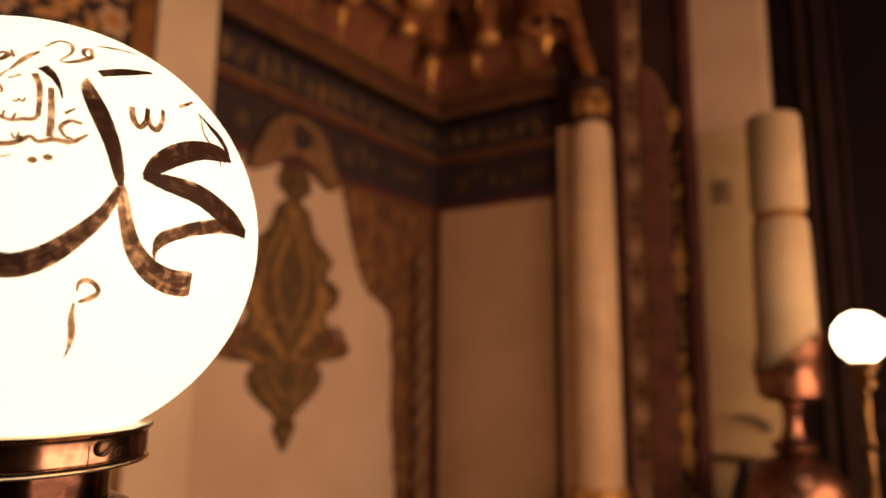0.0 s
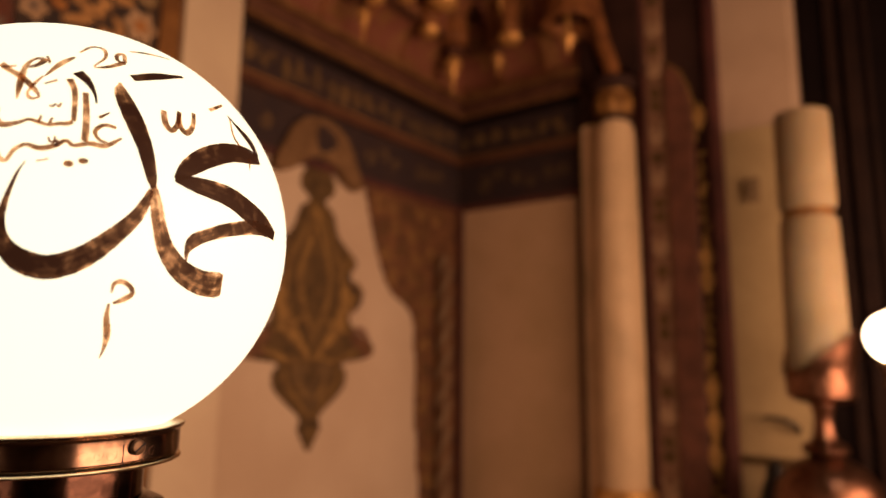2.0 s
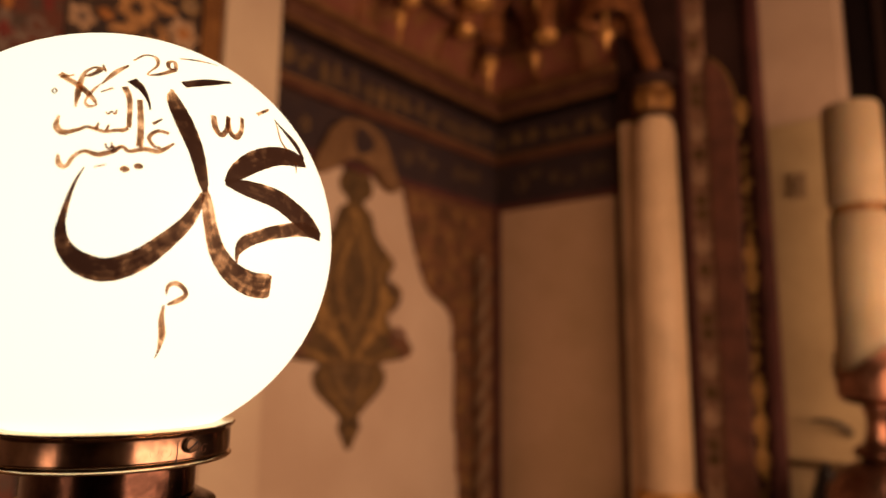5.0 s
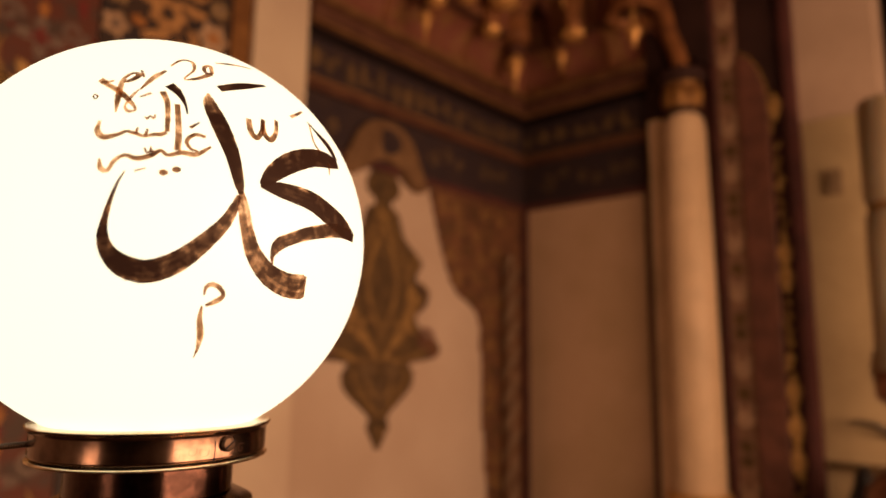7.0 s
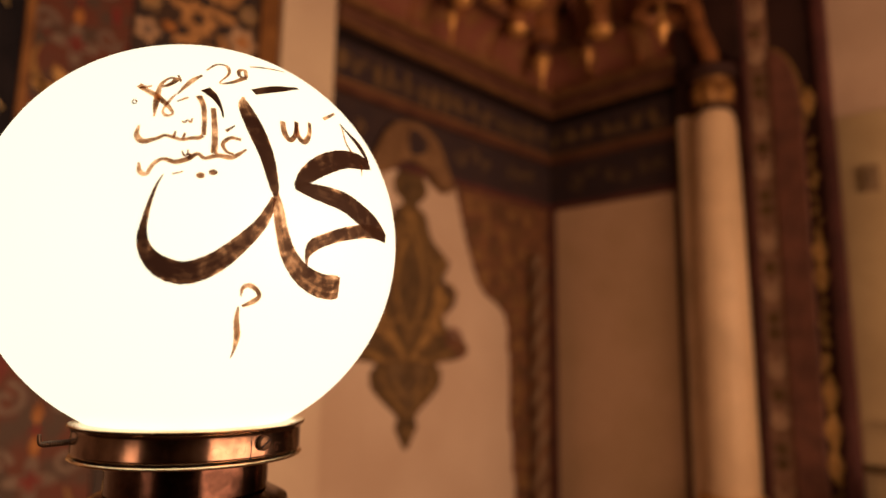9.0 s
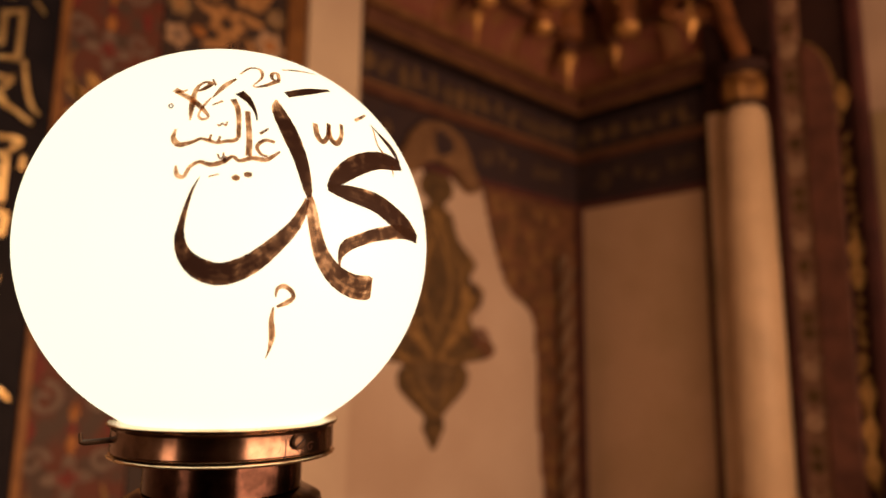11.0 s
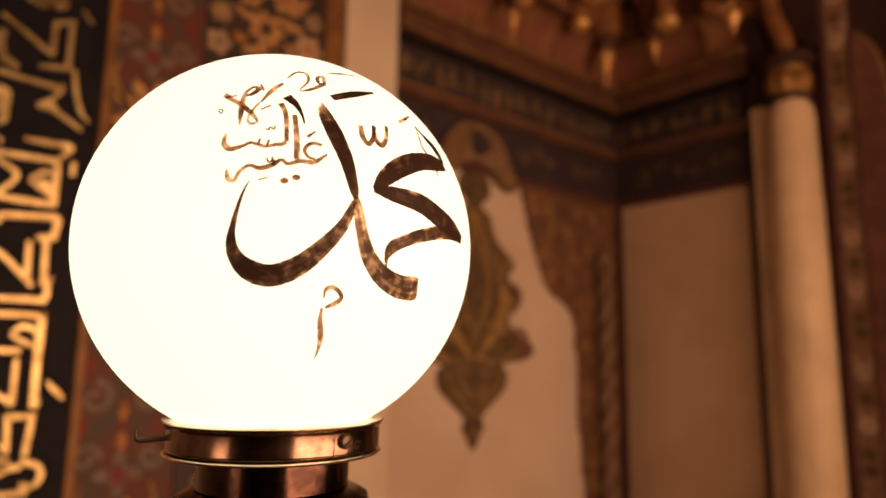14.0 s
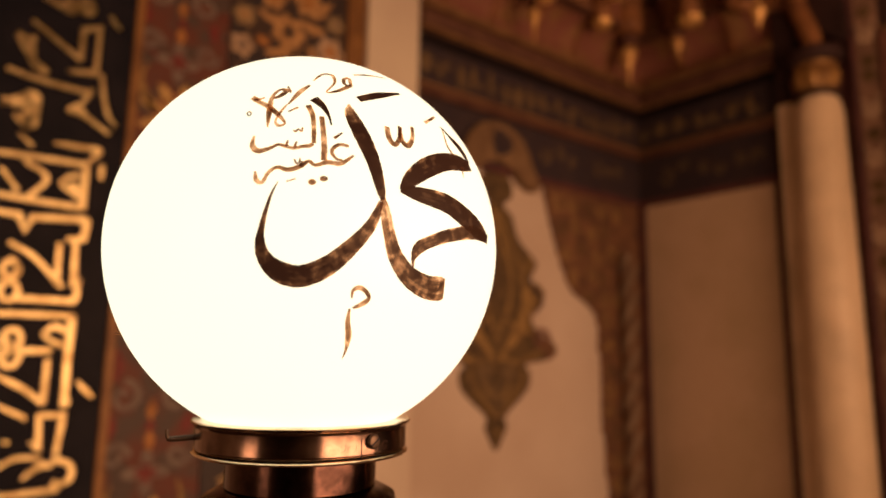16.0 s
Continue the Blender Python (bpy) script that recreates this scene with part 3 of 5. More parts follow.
def medallion():
    top = thing("wall_medallion", (0, AX, 1.7), "large olive-gold painted pendant medallion on cream plaster", "wall ornament")
    half = [(0.014, 0.923), (0.055, 0.996), (0.083, 1.043), (0.064, 1.090), (0.110, 1.137), (0.193, 1.200), (0.258, 1.264), (0.267, 1.342), (0.230, 1.389), (0.423, 1.415), (0.497, 1.453), (0.483, 1.509), (0.391, 1.547), (0.304, 1.610), (0.285, 1.673), (0.331, 1.736), (0.391, 1.783), (0.391, 1.831), (0.285, 1.878), (0.294, 1.925), (0.331, 1.982), (0.285, 2.035), (0.184, 2.114), (0.147, 2.193), (0.120, 2.265), (0.064, 2.297), (0.064, 2.328), (0.120, 2.366), (0.129, 2.429), (0.092, 2.492), (0.037, 2.539), (0.037, 2.587), (0.000, 2.612)]
    outline = [(AX + w, z) for w, z in mirrored([tuple(q) for q in smooth_line(half, 3)])]
    part("ground", plate(bmesh.new(), outline, west, 0.0, 0.012, 0.006), OLIVEGOLD, top)
    part("oval", plate(bmesh.new(), almond(AX, 1.86, 0.13, 0.36, 14), west, 0.011, 0.017, 0.005), OLDGOLD, top, "dull gold oval")
    part("oval_heart", plate(bmesh.new(), almond(AX, 1.85, 0.098, 0.31, 14), west, 0.016, 0.021, 0.005), OLIVEGOLD, top)
    for side in (-1, 1):
        field = [(0.05, 1.46), (0.13, 1.50), (0.22, 1.56), (0.27, 1.66), (0.29, 1.78), (0.235, 1.86), (0.20, 1.72), (0.15, 1.62), (0.09, 1.54)]
        part("side_leaf", plate(bmesh.new(), [(AX + side * w, z) for w, z in field], west, 0.011, 0.016, 0.005), OLDGOLD, top, "dull gold leaf")
        frill = smooth_line([(0.25, 1.88, 0.02), (0.33, 1.82, 0.045), (0.36, 1.76, 0.03), (0.30, 1.69, 0.02)], 4)
        part("frill", band(bmesh.new(), [tuple((AX + side * q[0], q[1], q[2])) for q in frill], west, 0.0105, 0.0185), FRIEZE, top, "dark scalloped frill")
        part("frill", band(bmesh.new(), [(AX + side * q[0], q[1], q[2]) for q in smooth_line([(0.30, 1.56, 0.02), (0.38, 1.52, 0.05), (0.45, 1.46, 0.055), (0.40, 1.43, 0.03)], 4)], west, 0.0105, 0.0185), SPANDREL, top, "dark scalloped frill")
    part("lower_leaf", plate(bmesh.new(), [(AX + w, z) for w, z in mirrored([(0.004, 1.12), (0.09, 1.21), (0.15, 1.31), (0.14, 1.38), (0.06, 1.40), (0.0, 1.36)])], west, 0.011, 0.016, 0.005), DIMGOLD, top)
    for side in (-1, 1):
        for line in ([(0.01, 1.10, 0.012), (0.10, 1.19, 0.024), (0.185, 1.29, 0.022), (0.20, 1.36, 0.012)], [(0.03, 1.20, 0.010), (0.08, 1.26, 0.020), (0.10, 1.31, 0.014)],
                     [(0.04, 1.43, 0.012), (0.15, 1.40, 0.026), (0.27, 1.44, 0.030), (0.36, 1.47, 0.014)], [(0.06, 1.66, 0.010), (0.15, 1.60, 0.024), (0.27, 1.57, 0.018)],
                     [(0.24, 1.66, 0.010), (0.30, 1.73, 0.022), (0.34, 1.80, 0.016)], [(0.20, 1.92, 0.010), (0.26, 1.98, 0.022), (0.22, 2.05, 0.014)]):
            part("tendril", band(bmesh.new(), [(AX + side * w, z, k) for w, z, k in line], west, 0.0155, 0.021, 4), OLDGOLD, top)
    part("bud", plate(bmesh.new(), flower(AX, 1.33, 0.055, 6), west, 0.015, 0.020, 0.003), OLIVEGOLD, top)
    for side in (-1, 1):
        part("scroll", band(bmesh.new(), scroll(AX + side * 0.36, 1.53, 0.085, 1.2, side, 0.034, -1.2), west, 0.011, 0.017), FRAMEWOOD, top)
        part("scroll", band(bmesh.new(), scroll(AX + side * 0.30, 1.80, 0.085, 1.2, side, 0.03, -1.2), west, 0.011, 0.017), OLDGOLD, top)
        part("stem", band(bmesh.new(), [(AX + side * 0.03, 1.44, 0.02), (AX + side * 0.13, 1.56, 0.035), (AX + side * 0.21, 1.72, 0.03), (AX + side * 0.19, 1.95, 0.025), (AX + side * 0.08, 2.14, 0.02), (AX + side * 0.03, 2.30, 0.015)], west, 0.011, 0.018, 4), OLDGOLD, top)
        part("flame_leaf", band(bmesh.new(), [(AX + side * 0.02, 1.40, 0.02), (AX + side * 0.10, 1.50, 0.05), (AX + side * 0.20, 1.59, 0.06), (AX + side * 0.27, 1.70, 0.02)], west, 0.013, 0.0195, 4), OLDGOLD, top, "dull gold leaf")
    for z, r in ((2.24, 0.045), (1.02, 0.022)):
        part("bud", plate(bmesh.new(), flower(AX, z, r, 6), west, 0.011, 0.017, 0.004), OLDGOLD, top)


medallion()


def arch_spandrel(side):
    """Brown arabesque ground beside the lobed arch outline."""
    curve = smooth_line([(0.20, 2.60), (0.375, 2.50), (0.425, 2.38), (0.50, 2.15), (0.615, 1.90), (0.72, 1.81), (0.85, 1.74), (0.91, 1.62), (0.905, 1.50), (0.93, 1.40), (0.93, 1.0), (0.955, 0.92), (0.96, 0.70), (0.985, 0.62), (0.99, 0.2)], 12)
    edge = 1.36 if side > 0 else 0.60
    pts = [(min(q[0] - 0.016 * abs(math.sin(q[1] * math.pi / 0.085)), edge - 0.01), q[1]) for q in curve]
    top = thing("arch_spandrel", (0, AX + side * edge, 2.0), "brown painted arabesque spandrel beside a lobed arch", "wall ornament")
    bm = bmesh.new()
    rows = [[bm.verts.new(west(AX + side * w, z, o)) for o, w in ((0.0, a), (0.014, a), (0.018, min(a + 0.008, edge)), (0.018, edge), (0.0, edge))] for a, z in pts]
    for p, q in zip(rows, rows[1:]):
        for k in range(4):
            bm.faces.new((p[k], p[k + 1], q[k + 1], q[k]))
    bm.faces.new(rows[0]), bm.faces.new(rows[-1])
    part("ground", bm, SPANDREL, top)
    if side > 0:
        for z in np.arange(0.35, 2.45, 0.145):
            a = np.interp(-z, [-q[1] for q in pts], [q[0] for q in pts])
            for j, w in enumerate(np.arange(a + 0.08, 1.11, 0.15)):
                part("scroll", band(bmesh.new(), scroll(AX + w, z + 0.02 * (j % 2), 0.055, 1.2, 1 if j % 2 else -1, 0.02, z * 9), west, 0.017, 0.022), OLDGOLD if (j + int(z * 7)) % 3 else OLIVEGOLD, top)


arch_spandrel(1)
arch_spandrel(-1)


def arch_crest():
    top = thing("arch_crest", (0, AX - 0.02, 2.6), "pale scalloped crest plate with a dark drop at its middle", "wall ornament")
    half = [(0.0, 2.795), (0.07, 2.785), (0.14, 2.76), (0.20, 2.71), (0.25, 2.64), (0.285, 2.57), (0.32, 2.50), (0.34, 2.44), (0.27, 2.42), (0.17, 2.47), (0.10, 2.53), (0.0, 2.56)]
    part("plate", plate(bmesh.new(), [(AX - 0.02 + w, z) for w, z in mirrored([tuple(q) for q in smooth_line(half, 3)])], west, 0.0, 0.062, 0.012), CREST, top)
    part("drop", plate(bmesh.new(), flower(AX - 0.005, 2.665, 0.085, 3, 0.10), west, 0.060, 0.066, 0.004), FRIEZE, top)
    for side in (-1, 1):
        part("leaf", plate(bmesh.new(), almond(AX - 0.02 + side * 0.185, 2.58, 0.055, 0.12, 10), west, 0.060, 0.065, 0.004), CREST, top)


arch_crest()


def cornice(name, label, place, a, b):
    top = thing(name, place((a + b) / 2, 2.5), label, "cornice")

    def run(nm, z0, z1, off, mat, round_=0.004, lab=""):
        lo, hi = place(a + (off + 0.001 if place is north else 0), z0, 0.0), place(b, z1, off)
        part(nm, boxed([min(p, q) for p, q in zip(lo, hi)], [max(p, q) for p, q in zip(lo, hi)], round_), mat, top, lab)

    run("lower_fillet", 2.492, 2.535, 0.034, REDWOOD, 0.008, "dark red fillet")
    run("lower_frieze", 2.537, 2.83, 0.022, FRIEZE)
    run("middle_moulding", 2.832, 2.878, 0.062, CROWN, 0.014)
    run("gilt_fillet", 2.879, 2.896, 0.068, GILTLINE, 0.005, "dull gilt fillet")
    run("frieze", 2.897, 3.13, 0.030, FRIEZE)
    run("shadow_moulding", 3.132, 3.188, 0.050, DARKWOOD, 0.01)
    run("gilt_fillet", 3.189, 3.210, 0.092, GILTLINE, 0.006, "dull gilt fillet")
    run("crown_moulding", 3.211, 3.305, 0.102, CROWN, 0.028)
    run("gilt_fillet", 3.306, 3.345, 0.127, GILTLINE, 0.010, "dull gilt fillet")
    k = 0
    s = a + 0.06
    while s < b - 0.08:
        tall = rng.uniform(0.045, 0.095)
        part("palmette", plate(bmesh.new(), almond(s, 3.01 + rng.uniform(-0.02, 0.02), rng.uniform(0.018, 0.036), tall), place, 0.028, 0.037, 0.005), DIMGOLD, top)
        part("leaf", band(bmesh.new(), scroll(s + 0.055, 3.0 + rng.uniform(-0.04, 0.04), rng.uniform(0.025, 0.045), 1.1, rng.choice((-1, 1)), 0.014, rng.uniform(0, 6)), place, 0.028, 0.034), DIMGOLD, top)
        if rng.random() < 0.7:
            part("leaf", band(bmesh.new(), scroll(s + 0.03, 2.69 + rng.uniform(-0.04, 0.04), rng.uniform(0.035, 0.07), 1.2, -1, 0.018, k * 1.7), place, 0.020, 0.026), DIMGOLD, top)
        s += rng.uniform(0.095, 0.15)
        k += 1


cornice("cornice_long", "dark carved cornice with gilt-brown mouldings on the alcove's long wall", west, 1.937, NY)
cornice("cornice_short", "dark carved cornice with gilt-brown mouldings on the alcove's short wall", north, 0.0, 1.03)


# ---- twisted colonnette in the corner ----
def rope_column():
    top = thing("rope_column", (0.066, 3.70, 0.0), "slender twisted rope column in cream and brown", "column")
    for j, mat in enumerate((ROPE, SPANDREL, ROPE, SPANDREL)):
        bm = bmesh.new()
        rows = []
        for i in range(201):
            z = 0.061 + 2.06 * i / 200
            ph = j * math.pi / 2 + z * 2 * math.pi / 0.36
            thick = 0.036 if mat is ROPE else 0.019
            out = 0.024 if mat is ROPE else 0.038
            cx, cy = 0.066 + out * math.cos(ph), 3.70 + out * math.sin(ph)
            rows.append([bm.verts.new((cx + thick * math.cos(a), cy + thick * math.sin(a), z)) for a in [2 * math.pi * k / 10 for k in range(10)]])
        for p, q in zip(rows, rows[1:]):
            for k in range(10):
                bm.faces.new((p[k], p[(k + 1) % 10], q[(k + 1) % 10], q[k]))
        bm.faces.new(rows[0]), bm.faces.new(rows[-1])
        part("strand", bm, mat, top, "", True)
    part("base", lathe(bmesh.new(), (0.086, 3.70, 0.0), [(0.083, 0.0), (0.083, 0.04), (0.07, 0.06)], 24), TRIM, top)


rope_column()


# ---- alcove: north face ----
def brown_panel():
    top = thing("brown_wall_panel", (0.5, NY, 0.0), "plain brown plaster panel in a dark red frame", "wall panel")
    part("field", boxed((0.055, NY - 0.012, 0.05), (0.970, NY - 0.0005, 2.49), 0.002), OCHRE, top)
    part("frame_strip", boxed((0.002, NY - 0.035, 0.05), (0.053, NY - 0.0005, 2.49), 0.006), REDWOOD, top)
    part("frame_strip", boxed((0.972, NY - 0.035, 0.05), (1.030, NY - 0.0005, 2.49), 0.006), REDWOOD, top)


brown_panel()


def marble_column():
    c = (1.270, 3.86)
    top = thing("marble_column", (*c, 0.0), "tall cream marble column with a gilt capital and base ring", "column")
    part("shaft", lathe(bmesh.new(), (*c, 0), [(0.146, 0.70), (0.146, 0.76), (0.143, 1.5), (0.135, 2.3), (0.127, 2.80), (0.119, 2.86), (0.10, 2.90)], 64), MARBLE, top, "", True)
    part("base_ring", lathe(bmesh.new(), (*c, 0), [(0.165, 0.50), (0.195, 0.53), (0.195, 0.56), (0.17, 0.60), (0.18, 0.63), (0.18, 0.67), (0.16, 0.70)], 64), CHANDGOLD, top, "gilt base ring", True)
    part("pedestal", boxed((c[0] - 0.165, c[1] - 0.20, 0.0), (c[0] + 0.17, c[1] + 0.07, 0.498), 0.01), TRIM, top)
    part("neck_ring", lathe(bmesh.new(), (*c, 0), [(0.09, 2.901), (0.122, 2.908), (0.126, 2.925), (0.10, 2.945)], 48), UMBER, top, "", True)
    part("capital", lathe(bmesh.new(), (*c, 0), [(0.096, 2.946), (0.108, 2.965), (0.119, 2.995), (0.122, 3.03), (0.114, 3.06), (0.104, 3.078), (0.112, 3.088), (0.112, 3.10)], 64, lambda a, i: 1 + 0.06 * math.cos(9 * a) * (i in (1, 2, 3, 4))), CAPGOLD, top, "gilt leaf capital", True)
    part("abacus", lathe(bmesh.new(), (*c, 0), [(0.10, 3.101), (0.145, 3.108), (0.152, 3.14), (0.150, 3.17), (0.125, 3.19), (0.09, 3.195)], 40), UMBER, top, "", True)


marble_column()
structure("trim", boxed((1.042, NY - 0.10, 0.0), (1.150, NY, 2.93), 0.01), MARBLE, "narrow cream marble strip beside the column")


def carved_frame():
    y = NY
    top = thing("carved_frame", (1.65, y, 0.0), "tall carved dark wooden frame with pearl inlay and gilt leaves", "frame")

    def strip(nm, x0, x1, off, mat, bev=0.006, lab=""):
        part(nm, boxed((x0, y - off, 0.0), (x1, y - 0.0005, TOP - 0.1), bev), mat, top, lab)

    strip("backing", 1.162, 1.44, 0.02, REDWOOD)
    part("backing", boxed((1.034, y - 0.09, 2.932), (1.160, y - 0.0005, TOP - 0.1), 0.006), UMBER, top)
    strip("inner_moulding", 1.442, 1.460, 0.07, REDWOOD, 0.008)
    strip("inlay_strip", 1.462, 1.580, 0.045, INLAY)
    strip("dark_ground", 1.582, 1.820, 0.040, UMBER)
    strip("outer_moulding", 1.822, 1.893, 0.075, REDWOOD, 0.02)
    # a red band with a half-pointed head, edged with gilding
    head = smooth_line([(1.742, 2.70), (1.742, 2.86), (1.722, 3.00), (1.685, 3.12), (1.632, 3.20), (1.592, 3.225)], 5)
    part("red_band", plate(bmesh.new(), [(1.584, 0.02), (1.742, 0.02)] + [tuple(q) for q in head] + [(1.584, 3.225)], north, 0.0405, 0.066, 0.012), FRAMEWOOD, top, "dark red band with a pointed head")
    part("gilt_edge", band(bmesh.new(), [(q[0] + 0.010, q[1] + 0.004, 0.012) for q in head], north, 0.0405, 0.058), OLDGOLD, top, "thin gilt edge")
    for k in range(6):
        for dz in (0.0, 0.272):
            zc = 0.413 + 0.70 * k + dz
            part("pearl_tile", plate(bmesh.new(), flower(1.521, zc, 0.050, 8, 0.10, 32), north, 0.0455, 0.052, 0.004), PEARL, top)
            part("pearl_dot", plate(bmesh.new(), flower(1.521, zc, 0.018, 4, 0.2, 16), north, 0.0525, 0.055, 0.002), INLAY, top)
            for side in (-1, 1):
                part("pearl_chip", plate(bmesh.new(), almond(1.521 + side * 0.040, zc + 0.062, 0.010, 0.020, 5), north, 0.0455, 0.050, 0.002), PEARL, top)
        for dz in (0.136, 0.47, 0.55):
            part("olive_lozenge", plate(bmesh.new(), almond(1.521, 0.413 + 0.70 * k + dz, 0.036, 0.040, 6), north, 0.0455, 0.051, 0.003), OLIVEGOLD, top)
    # gilt leaves up the outer strip, with rows of small beads between them
    for zc, tall in ((0.55, 0.13), (0.90, 0.10), (1.08, 0.12), (1.27, 0.11), (1.88, 0.09), (2.01, 0.10), (2.86, 0.09)):
        x = 1.778
        part("gilt_leaf", plate(bmesh.new(), almond(x, zc, 0.030, tall), north, 0.0405, 0.060, 0.008), GILTLEAF, top, "gilt carved leaf")
        for side in (-1, 1):
            part("leaf_lobe", band(bmesh.new(), [(x, zc - tall * 0.5, 0.010), (x + side * 0.026, zc - tall * 0.1, 0.016), (x + side * 0.030, zc + tall * 0.35, 0.005)], north, 0.0405, 0.064, 4), GILTLEAF, top, "gilt carved leaf")
    foliage = random.Random(11)
    zc = 0.30
    while zc < 2.98:
        if zc < 2.66:
            x, lean = 1.776 + foliage.uniform(-0.014, 0.014), foliage.uniform(-0.03, 0.03)
            tall, wide = foliage.uniform(0.022, 0.05), foliage.uniform(0.010, 0.020)
            leaf = [(x + u + lean * (v - zc) / 0.05, v) for u, v in almond(0.0, zc, wide, tall, 6)]
            part("gilt_sprig", plate(bmesh.new(), leaf, north, 0.0405, 0.054, 0.005), GILTLEAF if foliage.random() < 0.6 else OLDGOLD, top)
        zc += foliage.uniform(0.035, 0.085)


carved_frame()


# ---- vault of the alcove: tiers of hollow cells with gilt drops ----
def vault_cell(bm, place, s, w, m0, m1, z0, z1):
    """A hollow hood that leans out from (m0, z0) at its foot to (m1, z1) at its lip."""
    n, rows = 8, []
    for i in range(n + 1):
        t = i / n
        z = z0 + (z1 - z0) * math.sin(t * math.pi / 2) ** 0.9
        row = []
        for k in range(9):
            q = k / 8 * 2 - 1
            hollow = 0.04 * (1 - q * q) * math.sin(math.pi * min(t * 1.1, 1)) ** 0.7
            lip = m0 + (m1 - m0) * (1 - math.cos(t * math.pi / 2))
            half = w / 2 * (1 - 0.015 * math.sin(math.pi * t))
            row.append(bm.verts.new(place(s + q * half, z, max(lip - hollow, 0.01))))
        rows.append(row)
    for p, r in zip(rows, rows[1:]):
        for k in range(8):
            bm.faces.new((p[k], p[k + 1], r[k + 1], r[k]))


def cell_rib(top, place, s, m0, m1, z0, z1):
    """A thin rib up the edge between two cells."""
    bm, rows = bmesh.new(), []
    for i in range(9):
        t = i / 8
        z = z0 + (z1 - z0) * math.sin(t * math.pi / 2) ** 0.9
        lip = m0 + (m1 - m0) * (1 - math.cos(t * math.pi / 2)) + 0.004
        rows.append([bm.verts.new(place(s + u, z, lip + v)) for u, v in ((-0.012, -0.012), (-0.009, 0.008), (0.009, 0.008), (0.012, -0.012))])
    for p, q in zip(rows, rows[1:]):
        for k in range(4):
            bm.faces.new((p[k], p[(k + 1) % 4], q[(k + 1) % 4], q[k]))
    bm.faces.new(rows[0]), bm.faces.new(rows[-1])
    part("cell_rib", bm, CUPBROWN, top)


def vault():
    top = thing("stalactite_vault", (0.5, 3.0, 3.35), "red-brown stalactite vault of hollow cells over the alcove", "vault")
    for k in range(5):
        m0, m1, z0, z1 = 0.06 + 0.21 * k, 0.06 + 0.21 * (k + 1), 3.347 + 0.27 * k, 3.347 + 0.27 * (k + 1)
        w = 0.36
        s = NY - m0 - (0.15 if k % 2 else 0.0)
        while s > 1.7:
            bm = bmesh.new()
            vault_cell(bm, west, s - w / 2, w * 0.995, m0, m1, z0, z1)
            part("cell", bm, VAULT, top, "", True)
            cell_rib(top, west, s, m0, m1, z0, z1)
            s -= w
        s = m0 + (0.15 if k % 2 else 0.0)
        while s + w < 1.26:
            bm = bmesh.new()
            vault_cell(bm, north, s + w / 2, w * 0.995, m0, m1, z0, z1)
            part("cell", bm, VAULT, top, "", True)
            cell_rib(top, north, s + w, m0, m1, z0, z1)
            s += w
        part("step", boxed((0.0, 1.94, z0), (max(m0 - 0.07, 0.02), NY, z1 - 0.013)), VAULT, top)
        part("step", boxed((max(m0 - 0.07, 0.02) + 0.001, NY - max(m0 - 0.07, 0.02), z0), (1.18, NY, z1 - 0.013)), VAULT, top)
        part("ledge", boxed((0.0, 1.94, z1 - 0.012), (m1 + 0.01, NY, z1), 0.004), CROWN, top)
        part("ledge", boxed((m1 + 0.012, NY - m1 - 0.01, z1 - 0.012), (1.18, NY, z1), 0.004), CROWN, top)


vault()


def drop(x, y, z, size, long):
    """A gilt pendant drop with its tip at (x, y, z)."""
    top = thing("vault_pendant", (x, y, z), "turned gilt pendant drop hanging from the vault", "pendant", "drops of the vault")
    s = size
    part("tip", lathe(bmesh.new(), (x, y, z), [(0.004, 0), (s * 0.14, long * 0.08), (s * 0.24, long * 0.20), (s * 0.50, long * 0.30), (s * 0.80, long * 0.38), (s * 0.82, long * 0.44), (s * 0.5, long * 0.5)], 20), CHANDGOLD, top, "gilt tip", True)
    part("collar", lathe(bmesh.new(), (x, y, z), [(s * 0.5, long * 0.502), (s * 0.95, long * 0.56), (s * 0.95, long * 0.62), (s * 0.7, long * 0.66)], 20), CROWN, top, "", True)
    part("cup", lathe(bmesh.new(), (x, y, z), [(s * 0.7, long * 0.662), (s * 1.3, long * 0.70), (s * 1.5, long * 0.76), (s * 1.42, long * 0.80), (s * 1.36, long * 1.1), (s * 1.5, long * 1.14), (s * 1.6, long + 0.4)], 20, lambda a, i: 1 + 0.05 * math.cos(8 * a)), CUPBROWN, top, "gilt-brown flared cup", True)


def boss(x, y, z, rad, up=0.3):
    """A shallow gilt lip with its bottom at (x, y, z), under a brown shaft."""
    top = thing("vault_pendant", (x, y, z), "shallow gilt lip hanging below the vault's cells", "pendant", "drops of the vault")
    part("lip", lathe(bmesh.new(), (x, y, z), [(0.005, 0), (rad * 0.5, rad * 0.10), (rad * 0.88, rad * 0.34), (rad, rad * 0.62), (rad * 0.92, rad * 0.80), (rad * 0.6, rad * 0.86)], 24, lambda a, i: 1 + 0.06 * math.cos(6 * a)), CHANDGOLD, top, "gilt lip", True)
    part("shaft", lathe(bmesh.new(), (x, y, z), [(rad * 0.6, rad * 0.862), (rad * 0.78, rad * 1.0), (rad * 0.9, rad * 1.5), (rad * 1.2, rad + up)], 20, lambda a, i: 1 + 0.05 * math.cos(8 * a)), CUPBROWN, top, "", True)


